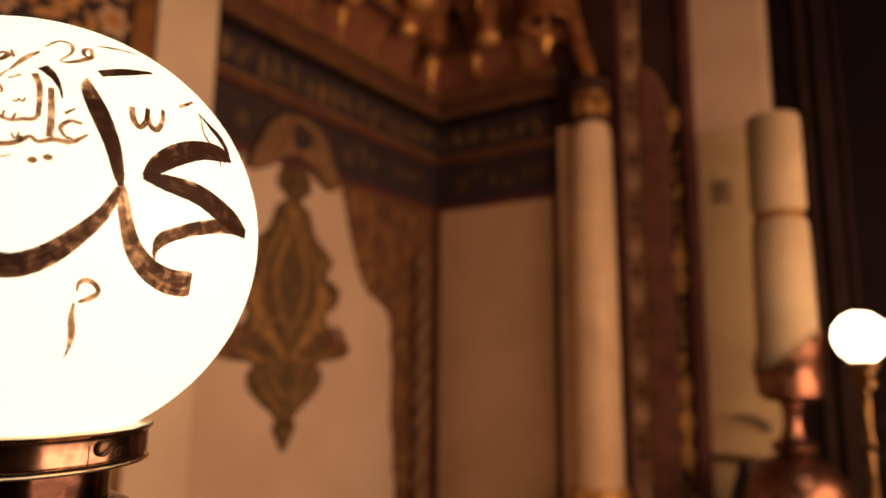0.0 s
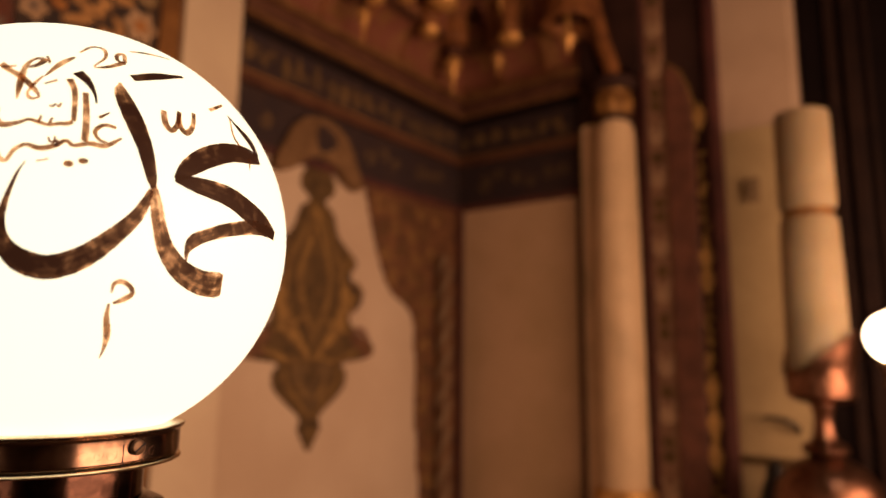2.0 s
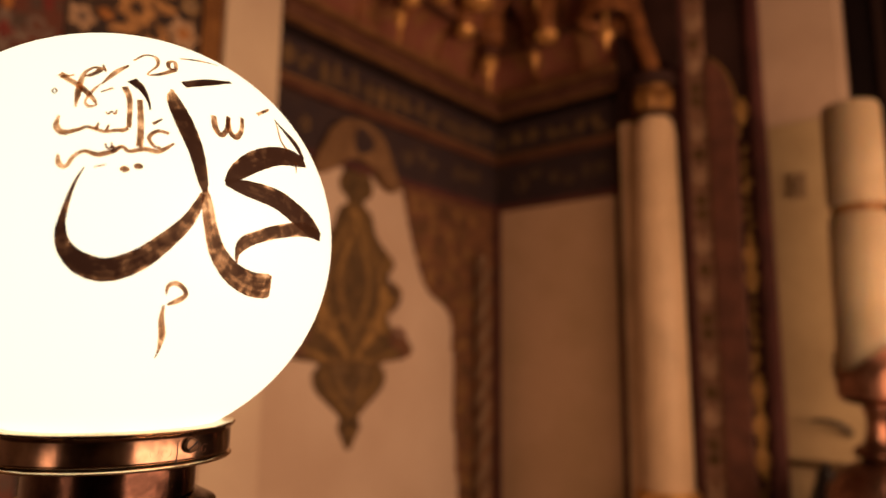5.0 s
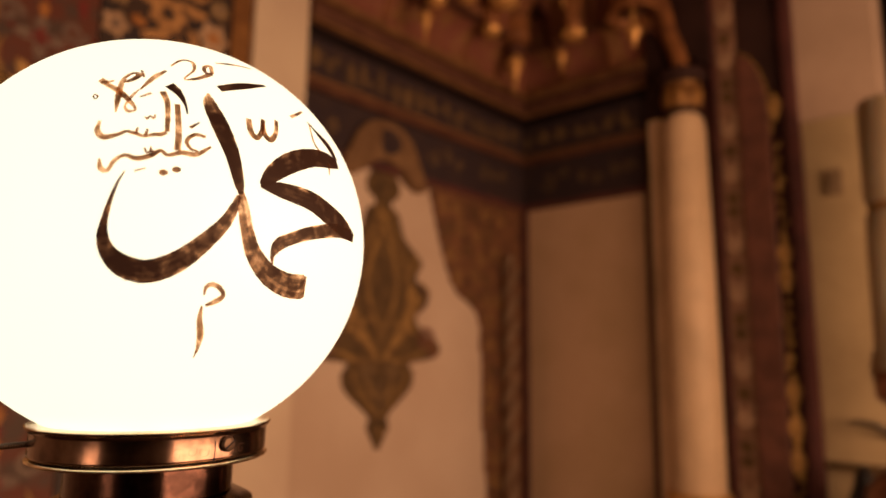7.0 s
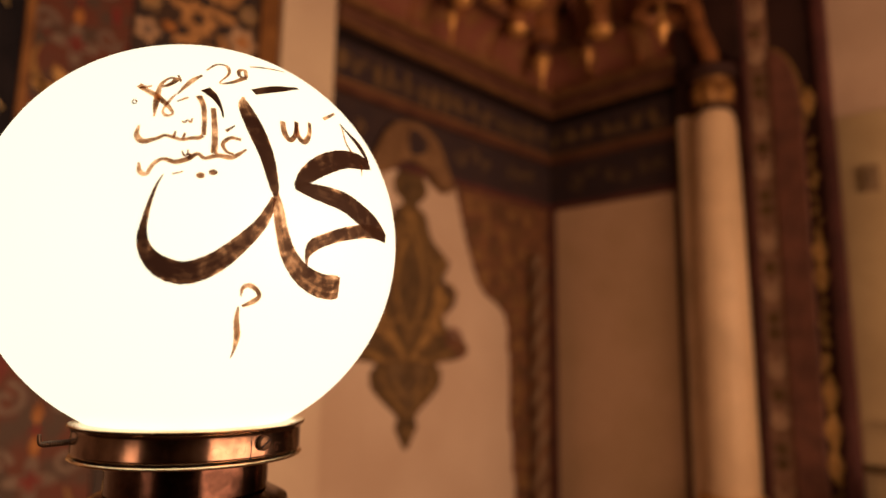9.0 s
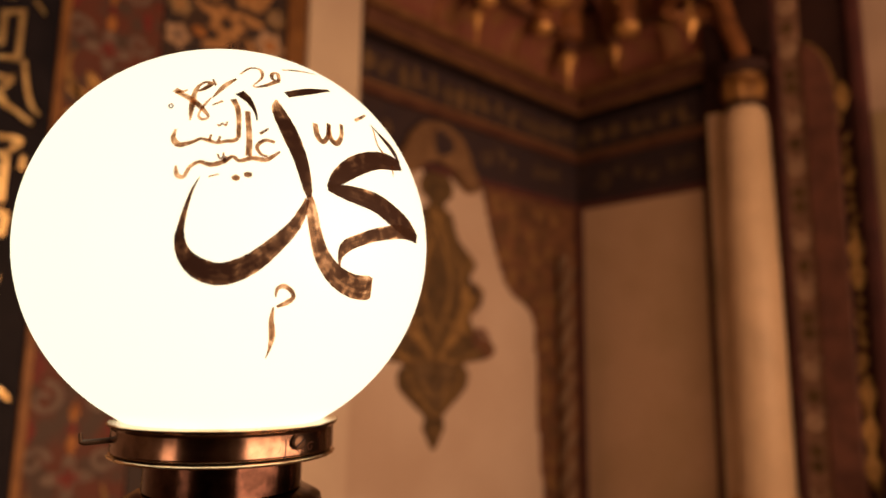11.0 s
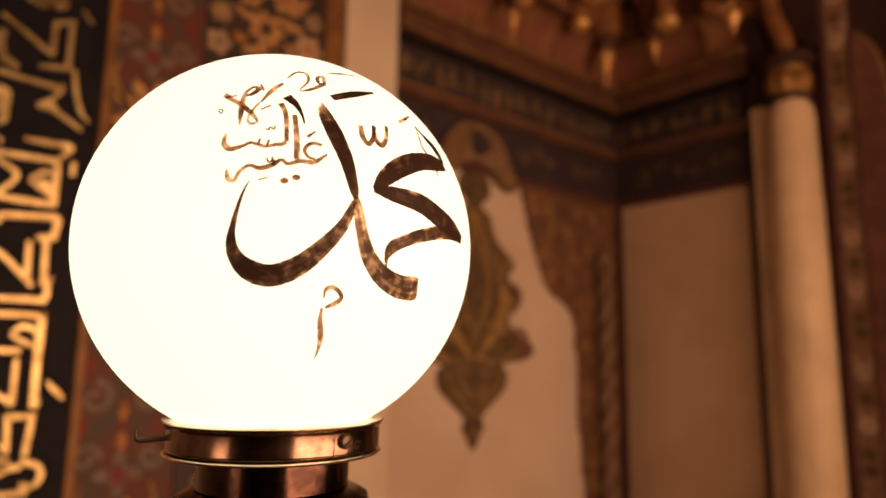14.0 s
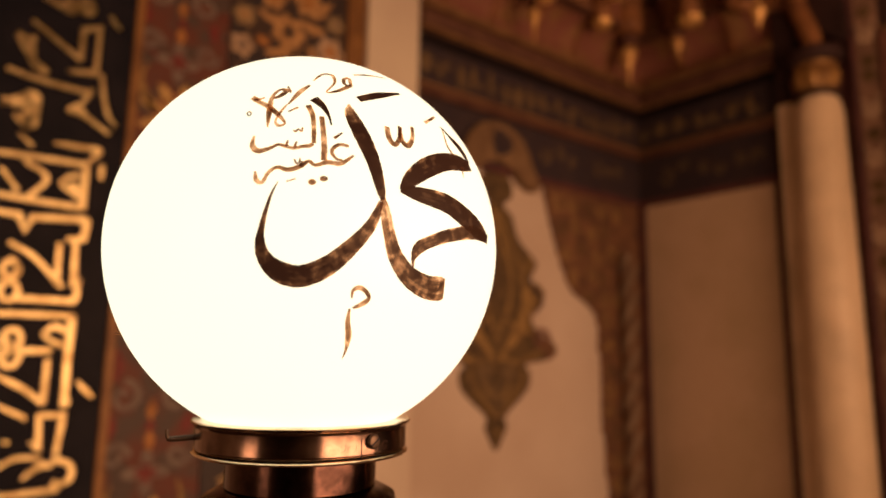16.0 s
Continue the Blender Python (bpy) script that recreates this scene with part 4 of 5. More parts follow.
def bell(x, y, z, rad, tip, long):
    """A wide bell with its dark open mouth at height z, and a small drop that hangs out of it down to the tip."""
    top = thing("vault_pendant", (x, y, tip), "wide gilt-brown bell with a small drop inside", "pendant", "drops of the vault")
    part("bell", lathe(bmesh.new(), (x, y, z), [(rad * 0.3, 0.16), (rad * 0.7, 0.13), (rad * 0.88, 0.03), (rad * 0.92, 0.0), (rad, 0.0), (rad * 1.03, 0.02), (rad * 0.93, 0.06), (rad * 0.86, 0.14), (rad * 0.95, 0.26), (rad * 1.2, 0.36), (rad * 1.2, 0.6)], 32, lambda a, i: 1 + (0.03 * math.cos(10 * a) if i > 4 else 0)), CUPBROWN, top, "gilt-brown flared bell", True)
    part("tip", lathe(bmesh.new(), (x, y, tip), [(0.004, 0), (long * 0.08, long * 0.2), (long * 0.16, long * 0.42), (long * 0.30, long * 0.62), (long * 0.32, long * 0.74), (long * 0.22, long * 0.88), (long * 0.10, long), (long * 0.10, z + 0.158 - tip)], 20), CHANDGOLD, top, "gilt tip", True)


drop(0.25, 3.527, 3.223, 0.070, 0.54)
drop(0.522, 3.68, 3.339, 0.046, 0.34)
drop(0.26, 2.614, 3.239, 0.044, 0.42)
drop(0.714, 3.40, 3.629, 0.055, 0.40)
boss(0.30, 3.188, 3.496, 0.068)
boss(0.654, 3.62, 3.513, 0.080)
boss(0.44, 3.141, 3.619, 0.105)
boss(0.36, 2.595, 3.434, 0.062)
boss(0.33, 2.90, 3.60, 0.070)
bell(1.070, 3.64, 3.54, 0.165, 3.335, 0.16)


def arch_rib():
    top = thing("arch_rib", (1.22, 3.85, 3.3), "gilt-brown curved arch rib rising from the column's capital", "arch")
    line = smooth_line([(1.285, 3.84, 3.172), (1.275, 3.84, 3.29), (1.225, 3.84, 3.45), (1.185, 3.83, 3.66), (1.12, 3.80, 3.95), (0.97, 3.75, 4.25), (0.75, 3.65, 4.5)], 6)
    bm, rows = bmesh.new(), []
    for q in line:
        rows.append([bm.verts.new((q[0] - 0.01 + 0.052 * math.cos(a), q[1] + 0.052 * math.sin(a), q[2] + 0.02 * math.cos(a))) for a in [2 * math.pi * k / 12 for k in range(12)]])
    for p, r in zip(rows, rows[1:]):
        for k in range(12):
            bm.faces.new((p[k], p[(k + 1) % 12], r[(k + 1) % 12], r[k]))
    bm.faces.new(rows[0]), bm.faces.new(rows[-1])
    part("rib", bm, CUPBROWN, top, "", True)
    outline = [(1.44, 3.24), (1.44, 4.75), (0.95, 4.75)] + [(q[0] + 0.025, q[2]) for q in reversed(line[:-6]) if q[2] > 3.4] + [(1.31, 3.30), (1.40, 3.22)]
    part("spandrel", plate(bmesh.new(), outline, north, 0.0505, 0.09, 0.006), UMBER, top)


arch_rib()


# ---- doorway behind the far lamp: its darkness is painted as a near-black board ----
def timber_doorway():
    y = 4.35
    top = thing("timber_doorway", (3.2, y, 0.0), "dark doorway closed by a near-black board, with plain upright mouldings", "doorway")
    part("leaf", boxed((2.275, y, 0.0), (4.6, y + 0.06, TOP - 0.05), 0.004), NEARBLACK, top)
    for x0, x1, off in ((2.41, 2.47, 0.03), (2.50, 2.58, 0.05), (2.60, 2.63, 0.02), (3.6, 3.7, 0.05)):
        part("upright_moulding", boxed((x0, y - off, 0.0), (x1, y - 0.0005, TOP - 0.06), 0.01), DOORWOOD, top)
    for z in (0.9, 1.08):
        part("rail", boxed((2.64, y - 0.025, z), (3.59, y - 0.0005, z + 0.07), 0.008), DARKWOOD, top)


timber_doorway()


# ---- great candle on a copper candlestick ----
def great_candle():
    c = (2.362, 3.46)
    top = thing("altar_candle", (*c, 1.36), "thick ivory wax candle of two stacked cylinders", "candle")
    part("lower_cylinder", lathe(bmesh.new(), (*c, 0), [(0.128, 1.36), (0.131, 1.5), (0.128, 1.9), (0.123, 2.07), (0.114, 2.095), (0.09, 2.10)], 56), WAX, top, "", True)
    part("groove", lathe(bmesh.new(), (*c, 0), [(0.107, 2.101), (0.107, 2.131)], 40), TRIM, top, "dark groove ring", True)
    part("upper_cylinder", lathe(bmesh.new(), (*c, 0), [(0.10, 2.132), (0.118, 2.138), (0.123, 2.156), (0.121, 2.585), (0.114, 2.607), (0.10, 2.613), (0.03, 2.606)], 56), WAX, top, "", True)
    stick = thing("copper_candlestick", (*c, 0.0), "tall polished copper candlestick with a petal-edged cup", "candlestick")
    part("cup", lathe(bmesh.new(), (*c, 0), [(0.05, 1.245), (0.115, 1.26), (0.14, 1.285), (0.142, 1.33), (0.147, 1.40), (0.138, 1.395), (0.134, 1.33), (0.13, 1.30)], 64,
                     lambda a, i: 1.0), COPPER, stick, "", True)
    for a0 in (-0.35, 2.3):
        bm, rows = bmesh.new(), []
        for i in range(9):
            t = i / 8
            half = (1.9 if a0 < 0 else 1.0) * (1 - t) ** 0.9 + 0.01
            rows.append([bm.verts.new((c[0] + (0.149 + 0.02 * t) * math.cos(a0 + half * q), c[1] + (0.149 + 0.02 * t) * math.sin(a0 + half * q), 1.36 + 0.21 * t)) for q in (-1, -0.6, -0.2, 0.2, 0.6, 1)])
        for p, r in zip(rows, rows[1:]):
            for k in range(5):
                bm.faces.new((p[k], p[k + 1], r[k + 1], r[k]))
        bmesh.ops.solidify(bm, geom=bm.faces[:], thickness=0.004)
        part("petal", bm, COPPER, stick, "", True)
    part("neck", lathe(bmesh.new(), (*c, 0), [(0.062, 1.084), (0.050, 1.10), (0.040, 1.15), (0.038, 1.20), (0.05, 1.225), (0.05, 1.244)], 40), COPPER, stick, "", True)
    part("bead_ring", lathe(bmesh.new(), (*c, 0), [(0.06, 1.02), (0.090, 1.03), (0.098, 1.05), (0.088, 1.07), (0.06, 1.083)], 40), COPPER, stick, "", True)
    part("body", lathe(bmesh.new(), (*c, 0), [(0.30, 0.0), (0.31, 0.03), (0.27, 0.06), (0.17, 0.16), (0.13, 0.35), (0.15, 0.55), (0.21, 0.68), (0.225, 0.80), (0.205, 0.90), (0.16, 0.965), (0.10, 1.005), (0.06, 1.019)], 56), COPPER, stick, "", True)


great_candle()


# ---- globe lamps ----
def globe_mesh(c, r, neck):
    bm = bmesh.new()
    lo = -math.acos(neck / r)
    prof = [(neck - 0.002, r * math.sin(lo) - 0.008)]
    for i in range(57):
        a = lo + (math.pi / 2 - 0.01 - lo) * i / 56
        prof.append((r * math.cos(a), r * math.sin(a)))
    return lathe(bm, c, prof, 96)


def lamp_stand(top, c, z, r, mat):
    """Everything below the bead of the collar, down to the floor."""
    k = r / 0.125
    part("neck", lathe(bmesh.new(), (c[0], c[1], 0), [(0.040 * k, z - 0.0215 * k), (0.0475 * k, z - 0.0207 * k), (0.0475 * k, z - 0.0200 * k), (0.0475 * k, z - 0.0010 * k), (0.0475 * k, z)], 64), mat, top, "", True)
    part("bulb", lathe(bmesh.new(), (c[0], c[1], 0), [(0.02 * k, z - 0.106 * k), (0.035 * k, z - 0.091 * k), (0.056 * k, z - 0.058 * k), (0.063 * k, z - 0.038 * k), (0.060 * k, z - 0.027 * k), (0.050 * k, z - 0.0217 * k)], 64), mat, top, "", True)


def near_lamp():
    c, z, r = (2.37968, 0.18503), 1.51739, 0.125
    top = thing("globe_lamp", (*c, 0.0), "tall copper floor lamp with a lit opal globe bearing brushed lettering", "lamp", "globe lamps")
    ball = part("globe", globe_mesh((*c, z), r, 0.058), OPAL, top, "lit white opal glass globe", True)
    front = radians(-23.8)

    def brush(*points):
        """A brush stroke on the globe. points: degrees round it, degrees up, width in millimetres, and how thin the paint lies."""
        bm, rows = bmesh.new(), []
        uv, worn = bm.loops.layers.uv.new("UVMap"), bm.loops.layers.uv.new("Thin")
        usual = 0.05 if max(q[2] for q in points) > 3.6 else 0.68
        points = [(*q, usual)[:4] for q in points]
        line = smooth_line(points, 6)
        along = [0.0]
        dirs = [Vector((math.cos(radians(q[1])) * math.cos(front + radians(q[0])), math.cos(radians(q[1])) * math.sin(front + radians(q[0])), math.sin(radians(q[1])))) for q in line]
        for i, q in enumerate(line):
            d = dirs[i]
            along.append(along[-1] + (d - dirs[max(i - 1, 0)]).length * r)
            t = dirs[min(i + 1, len(dirs) - 1)] - dirs[max(i - 1, 0)]
            side = d.cross(t).normalized() * max(q[2] * (1.17 if q[2] > 3.5 else 1.0) + 0.15, 0.4) * (1 + 0.018 * math.sin(i * 2.3)) * 0.0005
            rows.append([bm.verts.new(Vector((*c, z)) + (d * (r + 0.00035) + side * e).normalized() * (r + 0.00035)) for e in (-1, -0.33, 0.33, 1)])
        shift = len(points) * 0.37 + points[0][0]
        for i, (p, q) in enumerate(zip(rows, rows[1:])):
            for k in range(3):
                f = bm.faces.new((p[k], p[k + 1], q[k + 1], q[k]))
                for loop in f.loops:
                    n = i if loop.vert in p else i + 1
                    row = p if loop.vert in p else q
                    loop[uv].uv = (shift + along[n + 1] * 100, row.index(loop.vert) / 3)
                    loop[worn].uv = (line[n][3], 0)
        part("brush_stroke", bm, PAINT, ball, "brown brushed paint stroke")

    brush((6.3, 30.7, 1.21, 0.7), (6.6, 27.2, 5.73, 0.4), (9.0, 20.9, 7.75, 0.1), (11.5, 14.0, 6.60, 0.05), (13.0, 7.6, 4.73, 0.3), (13.7, 4.3, 2.80, 0.4))
    brush((13.7, 4.9, 2.80, 0.5), (14.5, 0.8, 5.0, 0.75), (15.6, -3.8, 5.7, 0.55), (17.7, -8.8, 7.2, 0.46), (21.9, -13.0, 9.0, 0.46), (27.4, -15.2, 10.6, 0.52), (32.5, -15.4, 11.4, 0.55), (34.3, -15.2, 9.4, 0.6))
    brush((13.3, 3.8, 2.6, 0.5), (10.7, -2.3, 5.1, 0.5), (5.6, -8.3, 7.2, 0.36), (0.6, -12.5, 8.7, 0.26), (-4.9, -14.6, 9.3, 0.08), (-9.6, -13.6, 8.9, 0.12), (-12.7, -10.8, 6.34, 0.22), (-13.9, -7.0, 4.06, 0.1), (-13.2, -1.6, 2.33, 0.3), (-11.9, 3.6, 1.19, 0.5), (-10.6, 6.7, 0.30, 0.7))
    brush((18.7, 7.3, 2.97), (21.9, 11.0, 7.72), (27.5, 15.1, 9.77), (35.1, 18.5, 9.61), (44.0, 20.3, 9.06), (49.8, 20.6, 4.71))
    brush((18.4, 7.5, 2.97), (23.9, 7.1, 7.32), (33.0, 6.3, 9.84), (39.9, 4.2, 11.01), (47.3, 2.0, 10.2), (54.0, 0.1, 4.6))
    brush((53.4, 0.3, 4.6, 0.3), (44.2, 0.5, 6.65, 0.3), (34.1, -1.7, 6.16, 0.34), (27.1, -4.3, 5.51, 0.45), (23.8, -6.2, 5.60, 0.5), (22.6, -8.8, 2.60, 0.6), (22.9, -10.9, 0.65, 0.7))
    brush((40.4, 31.8, 1.27), (43.6, 28.7, 3.88), (47.8, 25.6, 6.89), (49.3, 21.6, 4.05))
    brush((40.8, 31.5, 1.27), (39.0, 24.9, 1.62), (40.7, 21.6, 2.67))
    brush((43.6, 19.1, 2.21), (42.5, 15.6, 0.51))
    brush((16.6, 25.1, 2.9), (16.7, 21.4, 3.3), (18.0, 19.7, 3.0), (19.8, 21.8, 2.4), (21.0, 26.1, 2.5))
    brush((20.7, 25.1, 2.1), (20.6, 21.6, 3.1), (22.1, 20.2, 3.4), (24.2, 22.8, 2.5), (25.5, 27.2, 2.2))
    brush((32.1, 30.6, 2.09), (40.8, 35.8, 1.39))
    brush((9.5, 33.4, 3.89), (17.2, 37.1, 4.44), (27.5, 41.4, 1.87))
    brush((10.5, 46.1, 1.3), (17.9, 48.5, 2.1), (28.2, 51.0, 1.1))
    brush((-4.1, 39.4, 0.95), (-1.1, 43.4, 1.59), (2.2, 43.4, 2.13), (2.7, 39.4, 1.44), (0.0, 34.6, 0.86), (3.5, 35.7, 2.21), (7.9, 39.1, 2.92))
    brush((8.1, 39.2, 1.95), (8.1, 43.2, 2.16), (6.1, 42.0, 2.07), (6.1, 39.3, 1.93), (8.3, 39.2, 1.46))
    brush((-5.0, 37.0, 1.36), (-7.7, 33.7, 2.96), (-10.4, 28.6, 0.78))
    brush((-21.0, 31.1, 3.44), (-18.9, 30.4, 2.09), (-17.3, 31.0, 1.26))
    brush((-20.3, 30.4, 2.54), (-15.3, 27.5, 3.11), (-11.7, 24.1, 2.18), (-10.5, 22.2, 1.06), (-12.0, 21.6, 1.76), (-12.9, 23.0, 1.08), (-12.0, 26.0, 1.50), (-10.7, 28.6, 0.78))
    brush((-14.6, 21.0, 0.71), (-15.0, 25.9, 3.03), (-15.2, 31.5, 2.08), (-13.5, 34.3, 1.75), (-11.7, 33.9, 3.01), (-13.1, 31.7, 2.49), (-14.8, 30.8, 1.65))
    brush((-17.5, 18.5, 1.04), (-17.5, 15.8, 2.70), (-15.9, 14.3, 2.96), (-13.2, 15.1, 1.96), (-11.4, 16.1, 1.64), (-9.5, 15.7, 1.95), (-7.6, 15.3, 1.61), (-5.7, 15.9, 1.94), (-4.1, 16.2, 2.27), (-3.1, 16.9, 2.0))
    brush((-9.5, 15.7, 1.5), (-9.2, 17.4, 0.9))
    brush((-7.5, 15.4, 1.5), (-7.1, 17.2, 0.9))
    brush((-5.8, 10.6, 1.5), (-5.5, 12.1, 0.8))
    brush((-5.1, 28.8, 3.1), (-3.7, 25.6, 2.7), (-3.2, 21.6, 2.3), (-3.0, 17.0, 2.1))
    brush((-3.7, 31.5, 4.45), (-1.1, 28.9, 3.47), (0.6, 25.5, 1.46), (1.2, 22.7, 0.70))
    brush((-1.3, 25.3, 2.55), (-0.8, 20.5, 2.72), (-0.5, 16.2, 2.91), (-0.5, 12.6, 3.12))
    brush((-16.0, 9.1, 0.94), (-15.5, 7.0, 2.47), (-14.1, 6.5, 1.83), (-12.9, 8.9, 1.85), (-11.0, 10.2, 1.86), (-8.5, 9.7, 2.45), (-5.8, 10.7, 2.45), (-4.0, 12.1, 1.86), (-2.4, 11.2, 1.85), (0.4, 12.2, 2.49), (3.5, 12.2, 2.50), (6.7, 14.7, 0.97))
    brush((5.5, 17.1, 1.65), (3.0, 17.2, 1.97), (1.3, 15.3, 1.93), (2.3, 13.4, 1.58), (3.8, 13.1, 0.95))
    brush((1.9, 18.9, 1.67), (4.0, 20.8, 0.69))
    brush((-8.2, 20.4, 0.68), (-7.5, 20.0, 1.02), (-7.0, 20.8, 0.69), (-6.2, 20.2, 1.02), (-5.9, 21.4, 0.69))
    brush((-7.3, 12.5, 0.63), (-6.8, 11.4, 0.93), (-6.1, 11.7, 0.93), (-6.0, 12.9, 0.63))
    brush((-3.9, 6.9, 1.49), (-3.0, 7.0, 3.27), (-2.1, 7.0, 1.49))
    brush((-1.3, 7.9, 1.50), (-0.4, 8.0, 3.00), (0.5, 8.1, 1.50))
    brush((-10.1, 26.1, 0.74), (-7.6, 27.8, 1.52))
    brush((-8.8, 6.8, 0.60), (-6.6, 7.6, 0.60))
    brush((7.7, -19.2, 0.59), (7.9, -17.3, 1.76), (9.4, -16.6, 2.36), (11.2, -17.5, 2.09), (12.0, -19.0, 2.12), (10.7, -20.3, 2.72), (8.3, -21.5, 1.20))
    brush((7.5, -21.6, 0.90), (7.5, -24.8, 2.44), (8.3, -28.7, 3.16), (8.2, -32.3, 1.31), (7.7, -34.6, 0.33))
    brush((-11.6, 35.9, 0.90), (-10.6, 34.0, 1.29), (-10.3, 33.0, 0.42))
    brush((-20.5, 26.1, 0.59), (-19.7, 25.4, 0.58), (-20.1, 24.6, 0.58), (-20.8, 25.4, 0.59), (-20.5, 26.1, 0.59))

    c = (c[0] + 0.0004, c[1] + 0.0009)
    # collar: an open cup with a folded bright edge and a bead below
    part("collar", lathe(bmesh.new(), (*c, 0), [(0.0610, 1.3896), (0.0655, 1.3900), (0.0664, 1.3911), (0.0664, 1.3916), (0.0664, 1.3960), (0.0664, 1.4030), (0.0665, 1.4036), (0.0676, 1.4050), (0.0686, 1.4058), (0.0676, 1.4064), (0.0652, 1.4048), (0.0640, 1.398), (0.0630, 1.3925), (0.058, 1.392)], 96), ENGRAVED, top, "dark engraved copper collar", True)
    part("bead", lathe(bmesh.new(), (*c, 0), [(0.0600, 1.3867), (0.0663, 1.3868), (0.0672, 1.3872), (0.0676, 1.3879), (0.0672, 1.3886), (0.0663, 1.3890), (0.0600, 1.3891)], 96), BRASS, top, "bright brass bead", True)
    part("rim_edge", lathe(bmesh.new(), (*c, 0), [(0.0668, 1.4064), (0.0684, 1.4062), (0.0690, 1.4069), (0.0684, 1.4076), (0.0668, 1.4074)], 96), BRASS, top, "bright brass rim", True)
    def on_collar(name, points, rad, mat, label=""):
        """A thin line on the collar or neck. points: degrees round it, height, width in millimetres."""
        place = lambda u, v, o: Vector((c[0] + (rad + o) * math.cos(u / rad), c[1] + (rad + o) * math.sin(u / rad), v))
        part(name, band(bmesh.new(), [(radians(a) * rad, h, w * 0.001) for a, h, w in points], place, -0.0001, 0.00012), mat, top, label)

    on_collar("seam", [(3.0, 1.3900, 0.7), (3.4, 1.3950, 0.5), (3.2, 1.4004, 0.7)], 0.0664, BLACK, "dark lapped seam")
    for a0, h0, size, sense in ((-14.5, 1.3950, 0.0036, 1), (-8.0, 1.3962, 0.0030, -1), (-2.5, 1.3958, 0.0036, -1), (19.5, 1.3950, 0.0032, 1)):
        curl = [(a0 + math.degrees(u / 0.0664), h, w * 1000) for u, h, w in scroll(0.0, h0, size, 1.1, sense, 0.00015, 0.6)]
        on_collar("engraved_scroll", curl, 0.0664, COPPER)
    lamp_stand(top, c, 1.3875, r, AGED)
    part("stem", lathe(bmesh.new(), (*c, 0), [(0.17, 0.0), (0.175, 0.02), (0.15, 0.04), (0.06, 0.08), (0.03, 0.14), (0.025, 0.6), (0.04, 0.64), (0.025, 0.68), (0.022, 1.2), (0.03, 1.25), (0.02, 1.281)], 48), COPPER, top, "", True)
    for a, out in ((9.7, 0.0), (-107.0, 0.013), (133.0, 0.0)):
        d = Vector((math.cos(radians(a)), math.sin(radians(a)), -0.06 if out else 0)).normalized()
        turn = d.to_track_quat("Z", "Y").to_matrix().to_4x4()
        bm = bmesh.new()
        p0 = Vector((*c, 1.4008 if out else 1.3985)) + d * 0.0650
        if out:
            lathe(bm, (0, 0, 0), [(0.0019, -0.004)] + [(0.00155 + 0.00025 * (k % 2), -0.002 + 0.0006 * k) for k in range(28)] + [(0.0012, 0.0150)], 14)
        else:
            lathe(bm, (0, 0, 0), [(0.0022, -0.002), (0.0022, 0.0015), (0.0042, 0.0018), (0.0042, 0.0030), (0.0036, 0.0042), (0.002, 0.0048)], 24)
        bmesh.ops.transform(bm, matrix=Matrix.Translation(p0) @ turn, verts=bm.verts)
        screw = part("screw", bm, STEEL, top, "threaded pin with a bent end" if out else "slotted set screw", True)
        if out:
            line = smooth_line([tuple(p0 + d * 0.0135), tuple(p0 + d * 0.0158 + Vector((0, 0, 0.0006))), tuple(p0 + d * 0.0166 + Vector((0, 0, 0.003))), tuple(p0 + d * 0.0167 + Vector((0, 0, 0.0058)))], 4)
            part("bent_end", tube(bmesh.new(), line, 0.0017, 0.0010), STEEL, screw, "", True)
        if not out:
            bm = bmesh.new()
            bmesh.ops.create_cube(bm, size=1, matrix=Matrix.Translation(p0) @ turn @ pose(0, 0, 0.00465, 0, 0, 35) @ Matrix.Diagonal((0.0072, 0.0009, 0.0006, 1)))
            part("slot", bm, BLACK, screw)


near_lamp()


def far_lamp():
    c, z, r = (2.676, 2.887), 1.529, 0.0890
    top = thing("globe_lamp", (*c, 0.0), "slender twisted brass floor lamp with a lit plain opal globe", "lamp", "globe lamps")
    part("globe", globe_mesh((*c, z), r, 0.046), OPAL_FAR, top, "lit white opal glass globe", True)
    part("collar", lathe(bmesh.new(), (*c, 0), [(0.04, z - 0.116), (0.05, z - 0.112), (0.055, z - 0.10), (0.056, z - 0.088), (0.053, z - 0.0855), (0.05, z - 0.092)], 48), OLDBRASS, top, "", True)
    part("neck", lathe(bmesh.new(), (*c, 0), [(0.024, z - 0.188), (0.044, z - 0.176), (0.04, z - 0.16), (0.028, z - 0.152), (0.04, z - 0.132), (0.038, z - 0.117)], 40), OLDBRASS, top, "", True)
    bm, rows = bmesh.new(), []
    for i in range(181):
        h = 0.2 + (z - 0.389) * i / 180
        rows.append([bm.verts.new((c[0] + rr * math.cos(a), c[1] + rr * math.sin(a), h)) for a in [2 * math.pi * k / 24 for k in range(24)]
                     for rr in ((0.0155 + 0.006 * max(0.0, math.cos(h * 2 * math.pi / 0.23)) ** 8) * (1 + 0.12 * math.cos(3 * a + h * 45)),)])
    for p, q in zip(rows, rows[1:]):
        for k in range(24):
            bm.faces.new((p[k], p[(k + 1) % 24], q[(k + 1) % 24], q[k]))
    bm.faces.new(rows[0]), bm.faces.new(rows[-1])
    part("twisted_stem", bm, OLDBRASS, top, "", True)
    part("foot", lathe(bmesh.new(), (*c, 0), [(0.14, 0.0), (0.145, 0.02), (0.12, 0.05), (0.05, 0.12), (0.03, 0.199)], 48), OLDBRASS, top, "", True)


far_lamp()


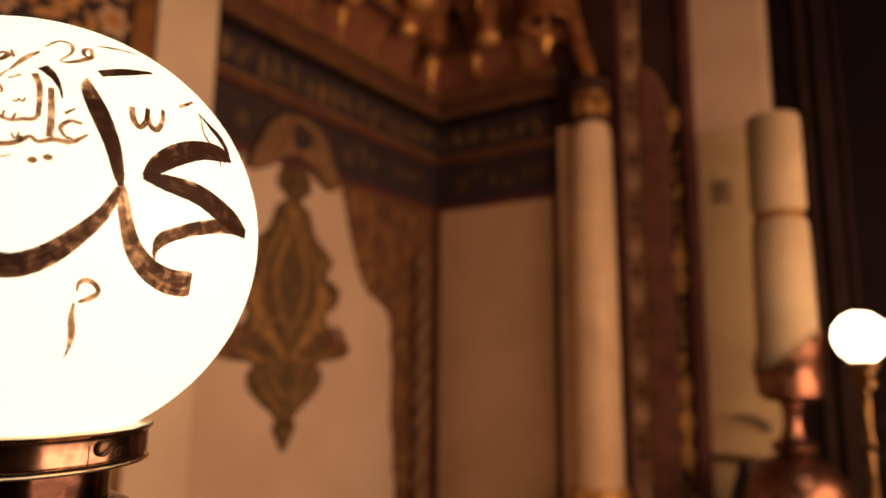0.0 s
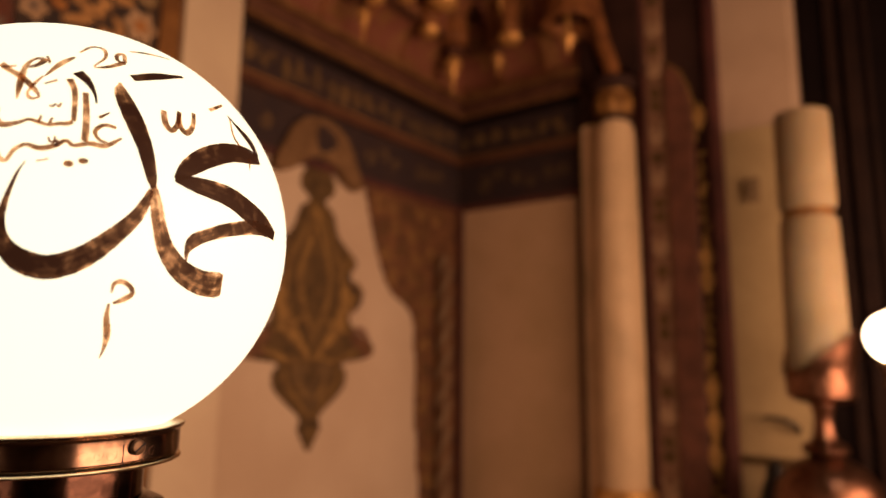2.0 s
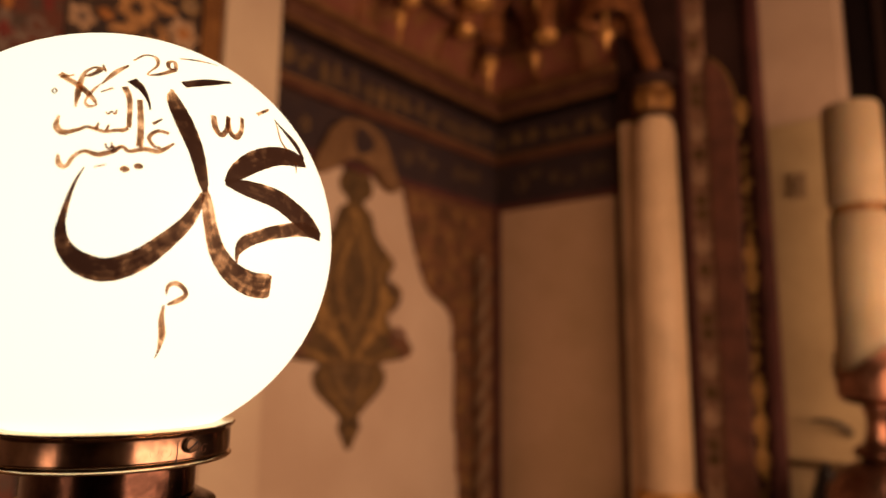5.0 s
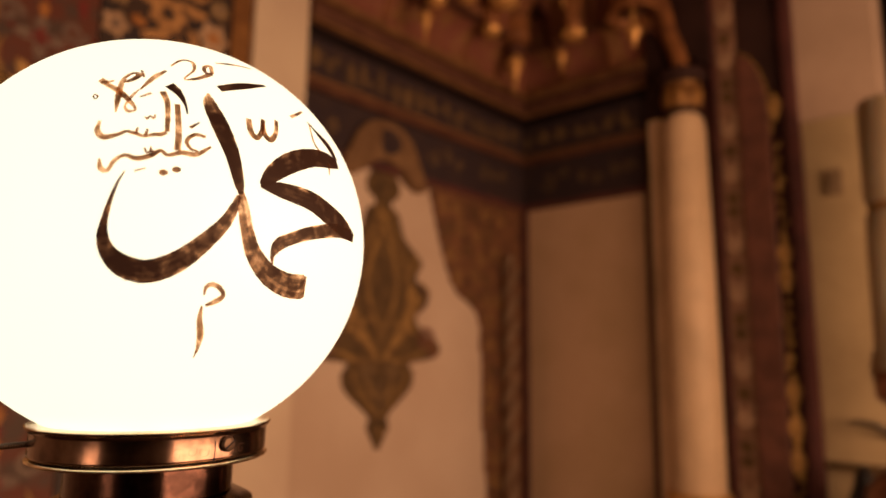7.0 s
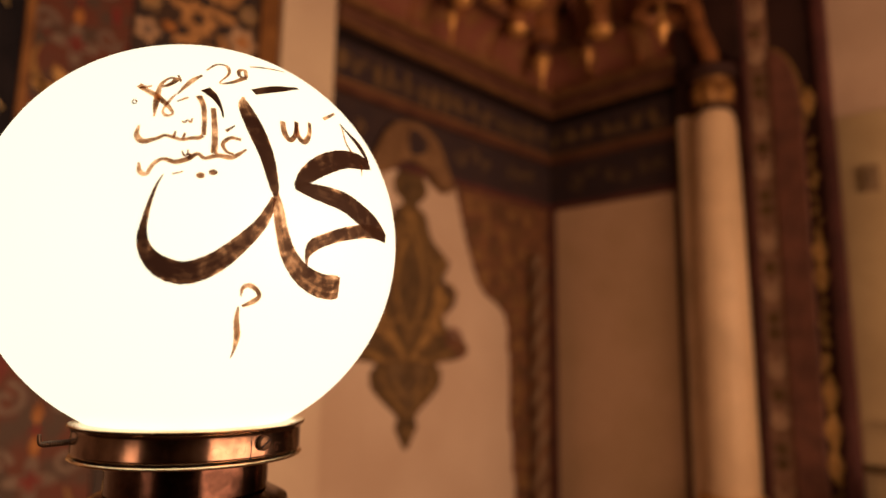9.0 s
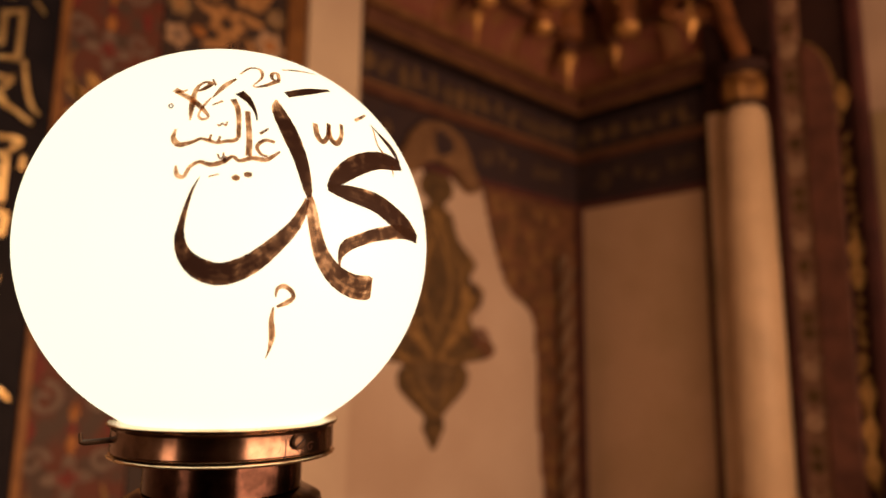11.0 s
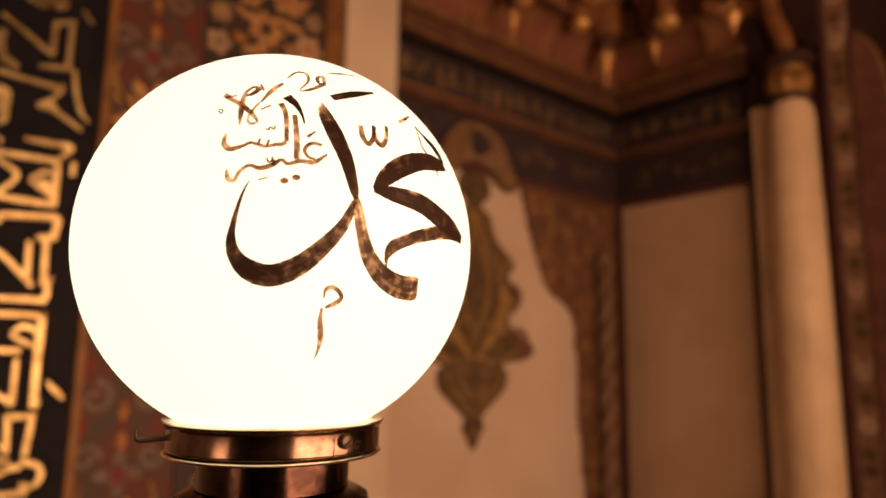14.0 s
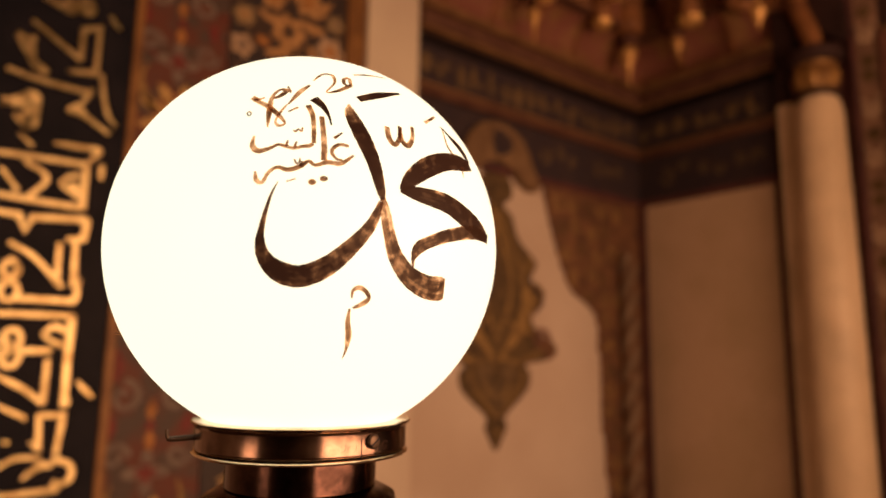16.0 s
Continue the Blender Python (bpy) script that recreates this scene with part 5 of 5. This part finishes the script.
# ---- small things on the wall behind the candle ----
def wall_tap():
    top = thing("wall_tap", (2.19, NY - 0.02, 1.075), "small dark bent metal tap on the olive wall", "tap")
    line = smooth_line([(2.19, NY - 0.012, 1.075), (2.185, NY - 0.05, 1.095), (2.15, NY - 0.075, 1.125), (2.08, NY - 0.08, 1.14), (2.03, NY - 0.075, 1.135)], 5)
    bm, rows = bmesh.new(), []
    for i, q in enumerate(line):
        w = 0.020 - 0.012 * i / len(line)
        rows.append([bm.verts.new((q[0] + w * 0.4 * math.cos(a), q[1] + w * math.cos(a), q[2] + w * math.sin(a))) for a in [2 * math.pi * k / 10 for k in range(10)]])
    for p, q in zip(rows, rows[1:]):
        for k in range(10):
            bm.faces.new((p[k], p[(k + 1) % 10], q[(k + 1) % 10], q[k]))
    bm.faces.new(rows[0]), bm.faces.new(rows[-1])
    part("spout", bm, IRON, top, "", True)


def switch_box():
    top = thing("switch_box", (2.035, NY - 0.012, 2.36), "small grey-brown box fixed to the wall", "switch")
    part("plate", boxed((1.995, NY - 0.030, 2.31), (2.075, NY - 0.0125, 2.45), 0.005), BOXGREY, top)
    part("button", boxed((2.025, NY - 0.038, 2.36), (2.050, NY - 0.0305, 2.40), 0.003), BOXGREY, top)


def dark_jar():
    c = (2.09, 3.79)
    top = thing("dark_jar", (*c, 0.0), "tall blackened metal jar standing behind the candlestick", "jar")
    part("body", lathe(bmesh.new(), (*c, 0), [(0.10, 0.0), (0.11, 0.02), (0.11, 0.4), (0.095, 0.68), (0.07, 0.79), (0.05, 0.85), (0.04, 0.875)], 32), JARBLACK, top, "", True)
    part("lid", lathe(bmesh.new(), (*c, 0), [(0.046, 0.876), (0.042, 0.90), (0.02, 0.92), (0.016, 0.935), (0.008, 0.945)], 24), JARBLACK, top, "", True)


BOXGREY = material("grey_brown_plastic", (0.225, 0.172, 0.112), 0.5, second=(0.19, 0.145, 0.095), scale=12, bump=0.05)
JARBLACK = material("black_glaze", (0.014, 0.014, 0.019), 0.4, scale=14, bump=0.2)
IRON = material("blackened_iron", (0.060, 0.052, 0.040), 0.5, 0.3, scale=20, bump=0.3)
wall_tap()
switch_box()
dark_jar()
structure("trim", boxed((1.895, NY - 0.05, 0.895), (2.268, NY - 0.0125, 0.93), 0.006), OLIVEGOLD, "narrow brown ledge across the olive wall")
